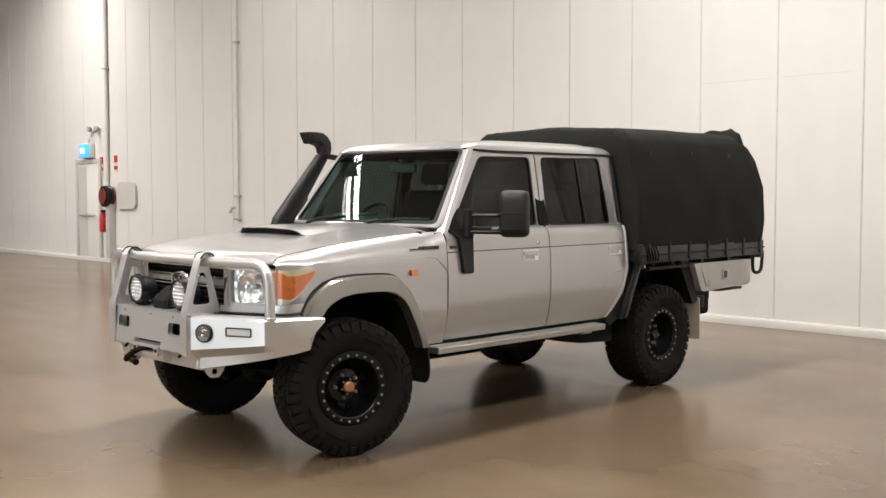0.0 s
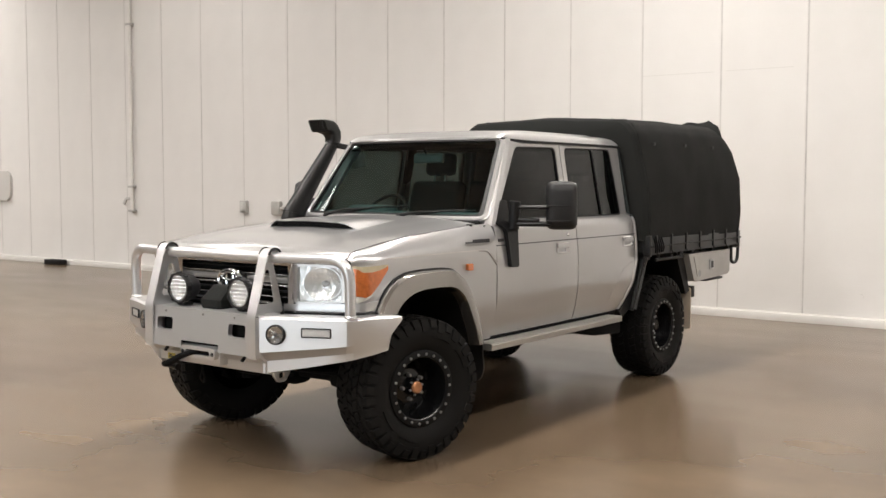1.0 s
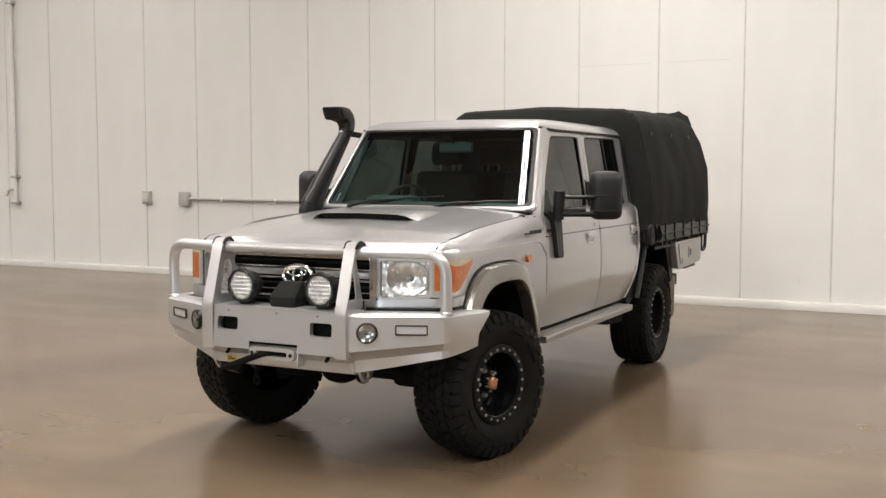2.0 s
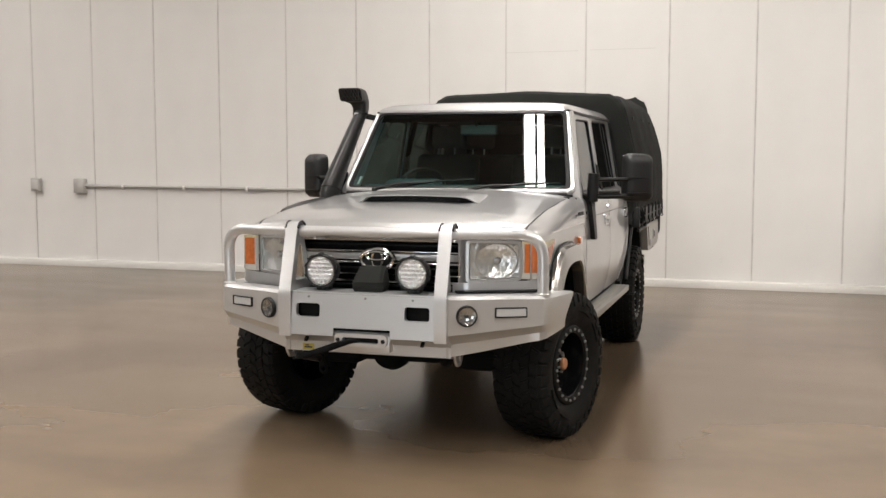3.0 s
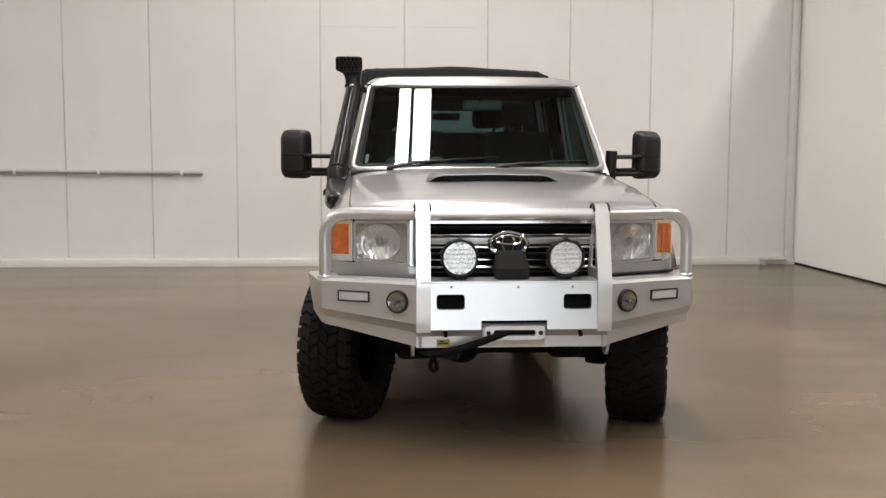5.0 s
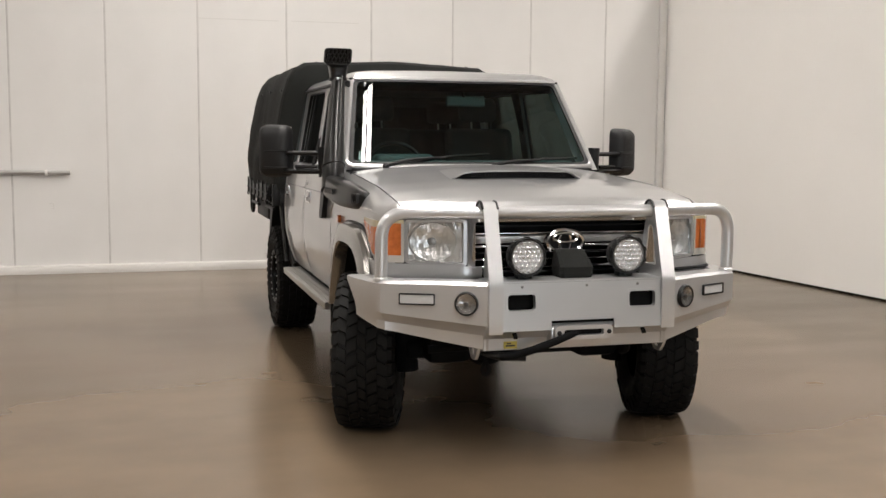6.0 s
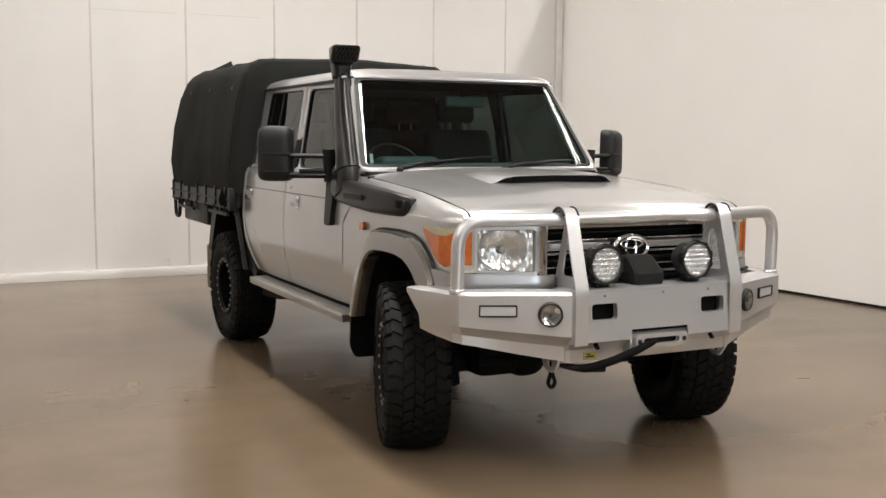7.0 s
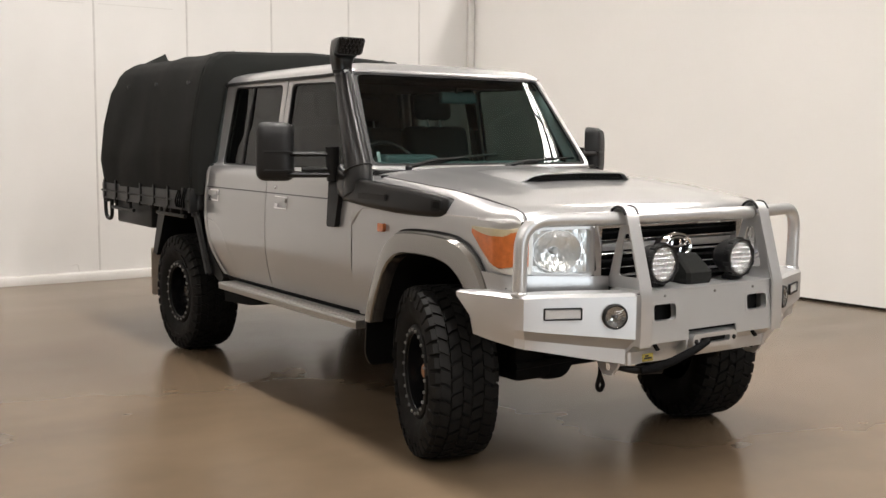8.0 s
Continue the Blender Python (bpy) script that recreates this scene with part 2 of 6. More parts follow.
def concrete():
    """Sealed power-floated concrete: broad warm clouds, soft trowel streaks and mottling."""
    m = bpy.data.materials.new("polished_concrete")
    m.use_nodes = True
    t = m.node_tree
    b = t.nodes["Principled BSDF"]
    co = t.nodes.new("ShaderNodeTexCoord")

    def noise_tex(scale, detail, stretch=(1, 1, 1)):
        n = t.nodes.new("ShaderNodeTexNoise")
        n.inputs["Scale"].default_value, n.inputs["Detail"].default_value, n.inputs["Roughness"].default_value = scale, detail, 0.6
        mp = t.nodes.new("ShaderNodeMapping")
        mp.inputs["Scale"].default_value, mp.inputs["Rotation"].default_value, mp.inputs["Location"].default_value = stretch, (0, 0, 0.35), (7.7, 3.9, 1.37)
        t.links.new(co.outputs["Object"], mp.inputs["Vector"])
        t.links.new(mp.outputs[0], n.inputs["Vector"])
        return n.outputs["Fac"]

    def ranged(fac, lo, hi, to_lo, to_hi):
        r = t.nodes.new("ShaderNodeMapRange")
        for key, value in zip(("From Min", "From Max", "To Min", "To Max"), (lo, hi, to_lo, to_hi)):
            r.inputs[key].default_value = value
        t.links.new(fac, r.inputs["Value"])
        return r.outputs[0]

    def times(a, b):
        n = t.nodes.new("ShaderNodeMath")
        n.operation = "MULTIPLY"
        t.links.new(a, n.inputs[0])
        t.links.new(b, n.inputs[1])
        return n.outputs[0]

    cloud, streak, mottle = noise_tex(0.33, 2), noise_tex(1.3, 2, (0.5, 1.7, 1)), noise_tex(3.5, 2)
    ramp = t.nodes.new("ShaderNodeValToRGB")
    ramp.color_ramp.elements[0].color, ramp.color_ramp.elements[1].color = (0.096, 0.068, 0.0435, 1), (0.157, 0.1155, 0.0765, 1)
    ramp.color_ramp.elements[0].position, ramp.color_ramp.elements[1].position = 0.34, 0.66
    t.links.new(cloud, ramp.inputs[0])
    shade = times(ranged(streak, 0.25, 0.75, 0.92, 1.08), ranged(mottle, 0.25, 0.75, 0.95, 1.05))
    mul = t.nodes.new("ShaderNodeVectorMath")
    mul.operation = "SCALE"
    t.links.new(ramp.outputs[0], mul.inputs[0])
    t.links.new(shade, mul.inputs["Scale"])
    t.links.new(mul.outputs[0], b.inputs["Base Color"])
    t.links.new(ranged(streak, 0.3, 0.7, 0.2, 0.24), b.inputs["Roughness"])
    b.inputs["Specular IOR Level"].default_value = 0.22
    return m


CONCRETE = concrete()
PANEL_WHITE = material("off_white_panel_paint", (0.64, 0.622, 0.6), 0.45, 0, 0, 0.03, 2.0, 0.015, 30, spec=0.35)
PLASTER_WHITE = material("smooth_white_partition_paint", (0.88, 0.86, 0.83), 0.55, 0, 0, 0.02, 1.0, 0.01, 40, spec=0.3)
# for the unseen hall walls, greyed to bounce less light onto the truck
HALL_GREY = material("mid_grey_unseen_walls", (0.3, 0.295, 0.285), 0.6, 0, 0, 0.06, 1.5, 0.02, 20)
JOINT = material("grey_joint_sealant", (0.5, 0.48, 0.46), 0.7, 0, 0, 0.15, 6.0)
PLINTH = material("white_plinth_paint", (0.51, 0.492, 0.465), 0.5, 0, 0, 0.06, 3.0)
ROOF_GREY = material("pale_roof_sheet", (0.62, 0.61, 0.59), 0.5, 0.2, 0, 0.05, 1.0)
PIPE_GREY = material("grey_conduit", (0.42, 0.41, 0.39), 0.45, 0.3, 0, 0.06, 10.0)
PIPE_WHITE = material("white_painted_pipe", (0.66, 0.64, 0.61), 0.45, 0, 0, 0.05, 10.0)
DOOR_GREY = material("grey_door_frame_paint", (0.48, 0.47, 0.45), 0.5)
SCUFF = material("grey_scuff", (0.56, 0.54, 0.515), 0.7)

floor = part("floor", boxes((HALL_X0, HALL_X1, HALL_Y0, WALL_Y + 0.3, -0.25, 0.0)), CONCRETE)
tagged(floor, "polished brown-grey concrete warehouse floor", "floor", kind="structure")

# ceiling with skylight openings
bm = bmesh.new()
edges = [HALL_X0 - 0.2]
for sx, sw, bright in SKYLIGHTS:
    edges += [sx - sw / 2, sx + sw / 2]
edges.append(HALL_X1 + 0.2)
for a, b in zip(edges[0::2], edges[1::2]):
    box(bm, a, b, HALL_Y0 - 0.2, WALL_Y + 0.3, HALL_H, HALL_H + 0.1)
for sx, sw, bright in SKYLIGHTS:
    box(bm, sx - sw / 2, sx + sw / 2, HALL_Y0 - 0.2, SKY_Y0, HALL_H, HALL_H + 0.1)
    box(bm, sx - sw / 2, sx + sw / 2, SKY_Y1, WALL_Y + 0.3, HALL_H, HALL_H + 0.1)
ceiling = tagged(part("ceiling", bm, ROOF_GREY), "pale sheet warehouse ceiling with skylight strips", "ceiling", kind="structure")
for sx, sw, bright in SKYLIGHTS:
    win = thing("window_1", "long skylight strip with dark glazing bars", "skylight", kind="structure")
    part("glazing_bar", boxes((sx - 0.03, sx + 0.03, SKY_Y0, SKY_Y1, HALL_H + 0.01, HALL_H + 0.07)), BLACK, win)
    k = SKY_Y0 + 0.9
    while k < SKY_Y1:
        part("purlin", boxes((sx - sw / 2 - 0.02, sx + sw / 2 + 0.02, k - 0.04, k + 0.04, HALL_H - 0.12, HALL_H - 0.02)), BLACK, win)
        k += 1.85


def wall(name, label, bm, mat):
    return tagged(part(name, bm, mat), label, "wall", kind="structure")


# the long panel wall: a backing with one panel after another before it
PANEL_W, PANEL_X = 1.03275, -1.287
wall_north = wall("wall_north", "off-white insulated panel wall with vertical joints", boxes((HALL_X0, HALL_X1, WALL_Y + 0.006, WALL_Y + 0.25, 0, HALL_H)), JOINT)
wall("wall_west", "unseen mid-grey end wall closing the hall", boxes((HALL_X0 - 0.2, HALL_X0, HALL_Y0, WALL_Y + 0.25, 0, HALL_H)), HALL_GREY)
wall("wall_east", "unseen mid-grey far wall closing the hall", boxes((HALL_X1, HALL_X1 + 0.2, HALL_Y0, WALL_Y + 0.25, 0, HALL_H)), HALL_GREY)
wall("wall_south", "unseen mid-grey hall wall with an open daylight doorway", boxes(
    (HALL_X0 - 0.2, DOOR_X0, HALL_Y0 - 0.2, HALL_Y0, 0, HALL_H), (DOOR_X1, HALL_X1 + 0.2, HALL_Y0 - 0.2, HALL_Y0, 0, HALL_H),
    (DOOR_X0, DOOR_X1, HALL_Y0 - 0.2, HALL_Y0, DOOR_H, HALL_H)), HALL_GREY)


def part_x(y):
    """The face of the partition, which runs slightly askew."""
    return 5.232 - 0.064 * y


bm = bmesh.new()
slab(bm, [(part_x(WALL_Y), WALL_Y), (part_x(0.6), 0.6), (part_x(0.6) + 0.12, 0.6), (part_x(WALL_Y) + 0.12, WALL_Y)], lambda p, d: Vector((p[0], p[1], 0.025 + d)), PARTITION_H - 0.025)
partition = wall("wall_partition", "smooth white partition wall with a dark floor gap", bm, PLASTER_WHITE)
# black strip set into the floor gap in place of its shade
bm = bmesh.new()
slab(bm, [(part_x(WALL_Y) + 0.02, WALL_Y), (part_x(0.6) + 0.02, 0.6), (part_x(0.6) + 0.1, 0.6), (part_x(WALL_Y) + 0.1, WALL_Y)], lambda p, d: Vector((p[0], p[1], d)), 0.024)
part("floor_gap", bm, VOID, partition, "black strip for the shade in the partition's floor gap")
part("corner_trim", boxes((part_x(WALL_Y) - 0.13, part_x(WALL_Y) - 0.04, WALL_Y - 0.05, WALL_Y - 0.001, 0.09, HALL_H), bevel=0.008), PIPE_WHITE, partition)

bm = bmesh.new()
slab(bm, [(WALL_Y - 0.07, 0.0), (WALL_Y - 0.07, 0.06), (WALL_Y - 0.055, 0.085), (WALL_Y + 0.0115, 0.1), (WALL_Y + 0.0115, 0.0)], lambda p, d: Vector((HALL_X0 + d, p[0], p[1])), part_x(WALL_Y) - HALL_X0 - 0.005)
tagged(part("baseboard", bm, PLINTH), "white sloped plinth along the panel wall", "baseboard", kind="structure")

# ---- fittings on the panel wall ----


def riser(x, z0, z1, r, clamps, mat, label, low=None):
    ob = thing("pipe", label, "pipe", pose(x, WALL_Y - 0.06, 0))
    part("pipe_run", tube(bmesh.new(), [(0, 0, z0), (0, 0, z1)], r), mat, ob)
    for z in clamps:
        part("clamp", boxes((-r - 0.03, r + 0.03, -r - 0.008, 0.06, z - 0.02, z + 0.02), bevel=0.006), PIPE_GREY, ob)
    if low:
        part("guard", boxes((r + 0.02, r + 0.2, -r - 0.04, 0.058, 0.1, low), bevel=0.01), DOOR_GREY, ob, "grey steel guard round the foot")
    return ob


riser(-16.6, 1.7, HALL_H - 0.01, 0.05, (4.37,), PIPE_WHITE, "white pipe rising up the wall, with a grey guard", 1.72)
pipe = riser(-11.4, 1.06, HALL_H - 0.01, 0.035, (4.45, 1.52, 1.08), PIPE_WHITE, "thin pale pipe down the wall to a tap")
part("tap_body", tube(bmesh.new(), arc_path([(0.0, -0.02, 1.3), (-0.14, -0.02, 1.3), (-0.14, -0.07, 1.2)], 0.05), 0.028), PIPE_GREY, pipe)


def wall_box(x, z, w, h, name, label, cat):
    ob = thing(name, label, cat, pose(x, WALL_Y, z))
    part("casing", boxes((-w / 2, w / 2, -0.07, -0.001, -h / 2, h / 2), bevel=0.012), PIPE_GREY, ob)
    part("cover", boxes((-w * 0.36, w * 0.36, -0.085, -0.071, -h * 0.36, h * 0.36), bevel=0.005), DOOR_GREY, ob)
    return ob


wall_box(-8.48, 1.2, 0.16, 0.2, "wall_socket", "small grey power socket on the wall", "socket")
cond = thing("conduit", "long grey conduit run along the wall from a box", "conduit", pose(-7.7, WALL_Y, 1.19))
part("junction_box", boxes((-0.1, 0.08, -0.09, -0.001, -0.11, 0.11), bevel=0.015), PIPE_GREY, cond)
part("run", tube(bmesh.new(), [(0.08, -0.035, 0), (2.2, -0.035, -0.012), (4.97, -0.035, -0.035)], 0.024), PIPE_GREY, cond)
for k in range(5):
    part("saddle", boxes((0.7 + k, 0.73 + k, -0.064, -0.001, -0.045 - 0.007 * k, 0.02 - 0.007 * k), bevel=0.004), PIPE_WHITE, cond)
blk = thing("floor_block", "low black rubber block against the plinth", "block", pose(-13.6, WALL_Y - 0.2, 0))
part("body", boxes((-0.24, 0.24, -0.1, 0.1, 0.0, 0.1), bevel=0.02), BLACK, blk)

# exit door with its fittings
door = thing("door_1", "closed white fire exit door in a grey frame", "door", pose(-17.55, WALL_Y, 0), kind="structure")
part("frame", boxes((-0.62, -0.52, -0.06, -0.001, 0.0, 2.36), (0.52, 0.62, -0.06, -0.001, 0.0, 2.36), (-0.52, 0.52, -0.06, -0.001, 2.26, 2.36), bevel=0.006), DOOR_GREY, door)
leaf = part("leaf", boxes((-0.515, 0.515, -0.035, -0.002, 0.02, 2.255), bevel=0.004), PANEL_WHITE, door)
# grey strip on the leaf stands in for the jamb's darker, recessed side
part("kick_plate", boxes((-0.5, -0.1, -0.042, -0.036, 0.05, 2.2)), DOOR_GREY, leaf)
part("push_bar", tube(bmesh.new(), [(-0.35, -0.09, 1.05), (0.4, -0.09, 1.05)], 0.02), STEEL, leaf)
sign = thing("exit_sign", "lit blue exit sign above the door", "sign", pose(-17.52, WALL_Y, 2.55))
part("casing", boxes((-0.27, 0.27, -0.14, -0.001, -0.17, 0.17), bevel=0.015), PIPE_WHITE, sign)
part("face", boxes((-0.25, 0.25, -0.15, -0.141, -0.15, 0.15), bevel=0.004), material("lit_blue_sign_face", (0.05, 0.33, 0.95), 0.4, emit=1.3), sign)
part("symbol", boxes((-0.16, 0.02, -0.156, -0.151, -0.06, 0.06), bevel=0.002), material("lit_white_symbol", (0.9, 0.95, 1.0), 0.4, emit=1.0), sign)
part("bracket", tube(bmesh.new(), [(0.1, -0.07, 0.17), (0.1, -0.07, 0.27)], 0.025), PIPE_GREY, sign)
em = thing("emergency_light", "twin-head emergency light high on the wall", "lamp", pose(-17.2, WALL_Y, 3.05))
for x in (-0.17, 0.17):
    part("lamp_head", lathe(bmesh.new(), [(0.04, -0.02), (0.06, -0.06), (0.07, -0.11), (0.065, -0.12)], 20, "Y", Matrix.Translation((x, 0, 0))), PIPE_GREY, em)
part("base", boxes((-0.1, 0.1, -0.06, -0.001, -0.05, 0.05), bevel=0.01), PIPE_WHITE, em)
reel = thing("hose_reel", "dark red fire hose reel with black hose", "hose reel", pose(-16.5, WALL_Y, 1.5) @ Matrix.Scale(0.82, 4))
part("drum", lathe(bmesh.new(), [(0.1, -0.04), (0.29, -0.05), (0.3, -0.07), (0.29, -0.09), (0.2, -0.1), (0.2, -0.26), (0.21, -0.27), (0.215, -0.285), (0.2, -0.3), (0.06, -0.31)], 32, "Y"), material("dark_red_reel_enamel", (0.14, 0.012, 0.014), 0.4, 0, 0.2, 0.2, 10.0), reel)
part("hose", lathe(bmesh.new(), [(0.2, -0.105), (0.285, -0.12), (0.295, -0.18), (0.285, -0.25), (0.2, -0.262)], 32, "Y"), BLACK, reel)
part("bracket", boxes((-0.05, 0.05, -0.06, -0.001, -0.25, 0.25), bevel=0.01), DOOR_GREY, reel)
ext = thing("fire_extinguisher", "red fire extinguisher hung on the wall", "extinguisher", pose(-16.72, WALL_Y - 0.11, 0.68))
part("bottle", lathe(bmesh.new(), [(0.03, 0.0), (0.075, 0.01), (0.082, 0.04), (0.082, 0.36), (0.06, 0.43), (0.025, 0.46)], 24, "Z"), RED, ext)
part("valve", boxes((-0.03, 0.03, -0.05, 0.05, 0.46, 0.51), bevel=0.01), BLACK, ext)
part("hose", tube(bmesh.new(), arc_path([(0.03, 0, 0.48), (0.13, 0, 0.45), (0.11, 0, 0.12)], 0.08), 0.012), BLACK, ext)
part("hanger", boxes((-0.05, 0.05, 0.083, 0.109, 0.3, 0.4), bevel=0.004), DOOR_GREY, ext)
for x, z in ((-16.95, 2.22), (-16.27, 2.24)):
    sg = thing("wall_sign", "small red and white fire location sign", "sign", pose(x, WALL_Y, z), "fire location signs")
    part("plate", boxes((-0.09, 0.09, -0.008, -0.001, -0.2, 0.2), bevel=0.002), PIPE_WHITE, sg)
    part("red_field", boxes((-0.08, 0.08, -0.012, -0.0085, 0.02, 0.18)), RED, sg)
    part("red_bar", boxes((-0.08, 0.08, -0.012, -0.0085, -0.14, -0.06)), RED, sg)
# flat grey plate drawn where the hose reel's shadow falls on the wall
hb = thing("hose_cabinet", "pale grey rounded flat plate for the hose reel's shadow", "cabinet", pose(-15.75, WALL_Y, 1.52))
part("body", slab(bmesh.new(), round_loop([(-0.42, -0.3), (0.42, -0.3), (0.42, 0.3), (-0.42, 0.3)], 0.2, 8), lambda p, d: Vector((p[0], -0.06 + d, p[1])), 0.059), material("pale_grey_reel_shadow", (0.5, 0.485, 0.46), 0.5), hb)

# faint marks and leftovers on the wall
bm = bmesh.new()
for x0, x1, z in ((-1.27, -0.35, 2.945), (-0.2, 0.62, 2.95)):
    box(bm, x0, x1, WALL_Y - 0.0035, WALL_Y - 0.0005, z - 0.004, z + 0.004)
line = tagged(part("old_fixing_line", bm, SCUFF), "faint grey old fixing line across the wall panels", "wall mark", kind="structure")
for x, z, s in ((-4.05, 1.62, 0.05), (-2.93, 0.78, 0.035), (-0.5, 0.14, 0.05), (1.45, 0.35, 0.025), (4.15, 0.3, 0.03), (3.0, 0.13, 0.02)):
    bm = bmesh.new()
    tube(bm, arc_path([(-s, -0.004, s * 0.6), (s * 0.3, -0.008, s), (s * 0.6, -0.006, -s), (-s * 0.4, -0.004, -s * 0.9)], s), 0.004, 6)
    mk = tagged(part("wire_scrap", bm, SCUFF), "small scrap of grey wire on the wall", "wire", "wire scraps")
    mk.location = (x, WALL_Y, z)
wst = thing("metal_offcut", "short pale metal offcut lying by the corner", "offcut", pose(4.3, WALL_Y - 0.13, 0))
part("bar", boxes((-0.02, 0.32, -0.03, 0.03, 0.05, 0.08), bevel=0.004), PIPE_GREY, wst)
part("foot", boxes((0.0, 0.06, -0.03, 0.03, 0.0, 0.05), bevel=0.004), PIPE_GREY, wst)

# ---- the truck ----
TRUCK = thing("pickup_truck", "silver double-cab four-wheel-drive tray truck with black canvas canopy", "truck")
SIDE_Z = [0.55, 0.62, 0.72, 0.83, 0.855, 1.0, 1.14, 1.20, 1.215, 1.30, 1.335, 1.352, 1.366, 1.40, 1.88, 1.95]
SIDE_X = [0.812, 0.842, 0.869, 0.8868, 0.890, 0.892, 0.887, 0.879, 0.877, 0.868, 0.856, 0.835, 0.802, 0.792, 0.712, 0.70]


def side_x(z):
    return float(np.interp(z, SIDE_Z, SIDE_X))


def side_panel(front, rear, z0, z1, s, thick=0.035, nu=6, nv=26):
    """A body-side panel between two edges given as (z, y) points; s is the side, 1 or -1."""
    fz, fy, rz, ry = [p[0] for p in front], [p[1] for p in front], [p[0] for p in rear], [p[1] for p in rear]

    def fn(u, v):
        z = z0 + (z1 - z0) * v
        a, b = float(np.interp(z, fz, fy)), float(np.interp(z, rz, ry))
        e = 0.006 * max(0.0, 1 - min(u, 1 - u) * abs(b - a) / 0.012)
        return Vector((s * (side_x(z) - e), a + (b - a) * u, z))
    bm = sheet(fn, nu, nv)
    bm.normal_update()
    vs = list(bm.verts)
    fs = list(bm.faces)
    made = bmesh.ops.extrude_face_region(bm, geom=fs)["geom"]
    for g in made:
        if isinstance(g, bmesh.types.BMVert):
            g.co.x -= s * thick
    return bm


def on_side(s, off=0.0):
    """Places 2D (y, z) points on the body side, off metres proud; depth goes inwards."""
    return lambda p, d: Vector((s * (side_x(p[1]) + off - d), p[0], p[1]))


def strip_box(bm, s, y0, y1, z0, z1, proud, depth=0.012, n=1):
    loop = [(y0, z0), (y1, z0), (y1, z1), (y0, z1)]
    return slab(bm, loop, on_side(s, proud), depth)


# doors with frames, glass, handles and trims
for s in (1, -1):
    d1 = part("front_door", side_panel([(0.5, 0.775), (1.4, 0.775)], [(0.5, 1.842), (1.4, 1.842)], 0.615, 1.352, s), PAINT, TRUCK)
    d2 = part("rear_door", side_panel([(0.5, 1.852), (1.4, 1.852)], [(0.6, 2.52), (0.66, 2.60), (0.80, 2.70), (0.93, 2.755), (1.05, 2.775), (1.4, 2.775)], 0.615, 1.352, s), PAINT, TRUCK)
    for door, outer, inner in ((d1, [(0.795, 1.348), (1.165, 1.91), (1.842, 1.915), (1.842, 1.348)], [(0.885, 1.368), (1.24, 1.866), (1.787, 1.873), (1.787, 1.368)]),
                               (d2, [(1.852, 1.348), (1.852, 1.915), (2.70, 1.918), (2.762, 1.348)], [(1.907, 1.362), (1.912, 1.874), (2.64, 1.88), (2.69, 1.362)])):
        ro, ri = round_loop(outer, 0.03), round_loop(inner, 0.045)
        part("window_frame", ring_plate(bmesh.new(), ro, ri, on_side(s, 0.002), 0.045), PAINT, door)
        r2 = round_loop([(p[0] * 0.97 + 0.03 * sum(q[0] for q in inner) / 4, p[1] * 0.97 + 0.03 * sum(q[1] for q in inner) / 4) for p in inner], 0.045)
        part("window_rubber", ring_plate(bmesh.new(), ri, r2, on_side(s, -0.004), 0.02), BLACK, door)
        pane = part("window_pane", slab(bmesh.new(), ri, on_side(s, -0.014), 0.004), TINT, door)
    part("quarter_bar", slab(bmesh.new(), [(2.366, 1.362), (2.38, 1.362), (2.36, 1.878), (2.346, 1.878)], on_side(s, -0.006), 0.014), BLACK, d2)
    for door, y in ((d1, 1.615), (d2, 2.64)):
        h = part("handle", slab(bmesh.new(), round_loop([(y - 0.075, 1.158), (y + 0.075, 1.158), (y + 0.075, 1.188), (y - 0.075, 1.188)], 0.008), on_side(s, 0.014), 0.016), PAINT, door, "silver pull handle")
        o3, q3 = (round_loop([(y - a, 1.157 - b), (y + a, 1.157 - b), (y + a, 1.157 + b), (y - a, 1.157 + b)], 0.01) for a, b in ((0.086, 0.038), (0.078, 0.031)))
        part("handle_surround", ring_plate(bmesh.new(), o3, q3, on_side(s, 0.006), 0.01), CHROME, door)
        part("handle_cup", slab(bmesh.new(), q3, on_side(s, 0.002), 0.01), GREY_GRILLE, door)
        part("handle_catch", slab(bmesh.new(), round_loop([(y + 0.03, 1.128), (y + 0.066, 1.128), (y + 0.066, 1.15), (y + 0.03, 1.15)], 0.006), on_side(s, 0.01), 0.01), CHROME, door)
    part("key_lock", lathe(bmesh.new(), [(0.012, 0.0), (0.012, 0.012), (0.008, 0.014)], 16, "X", Matrix.Translation((s * 0.872, 1.70, 1.245)) @ pose(0, 0, 0, 0, 0, 0 if s > 0 else 180)), CHROME, d1)
    # dark strips laid along the belt crease to give its shaded line
    for door, a, b in ((d1, 0.78, 1.838), (d2, 1.856, 2.772)):
        part("belt_moulding", strip_box(bmesh.new(), s, a, b, 1.2045, 1.2115, 0.002), DARK_GRILLE, door, "thin dark line drawn for the belt crease's shade")
    part("small_badge", strip_box(bmesh.new(), s, 0.80, 0.862, 1.232, 1.252, 0.004, 0.006), INK, d1, "small dark badge, a plain bar")
    # curved press line in the rear door
    pts = resample([(2.36, 0.70), (2.42, 0.79), (2.50, 0.89), (2.57, 0.945), (2.68, 0.98), (2.76, 0.99)], 20)
    bm = bmesh.new()
    tube(bm, [Vector((s * (side_x(p[1]) - 0.004), p[0], p[1])) for p in pts], 0.0055, 8)
    part("press_line", bm, PAINT, d2)
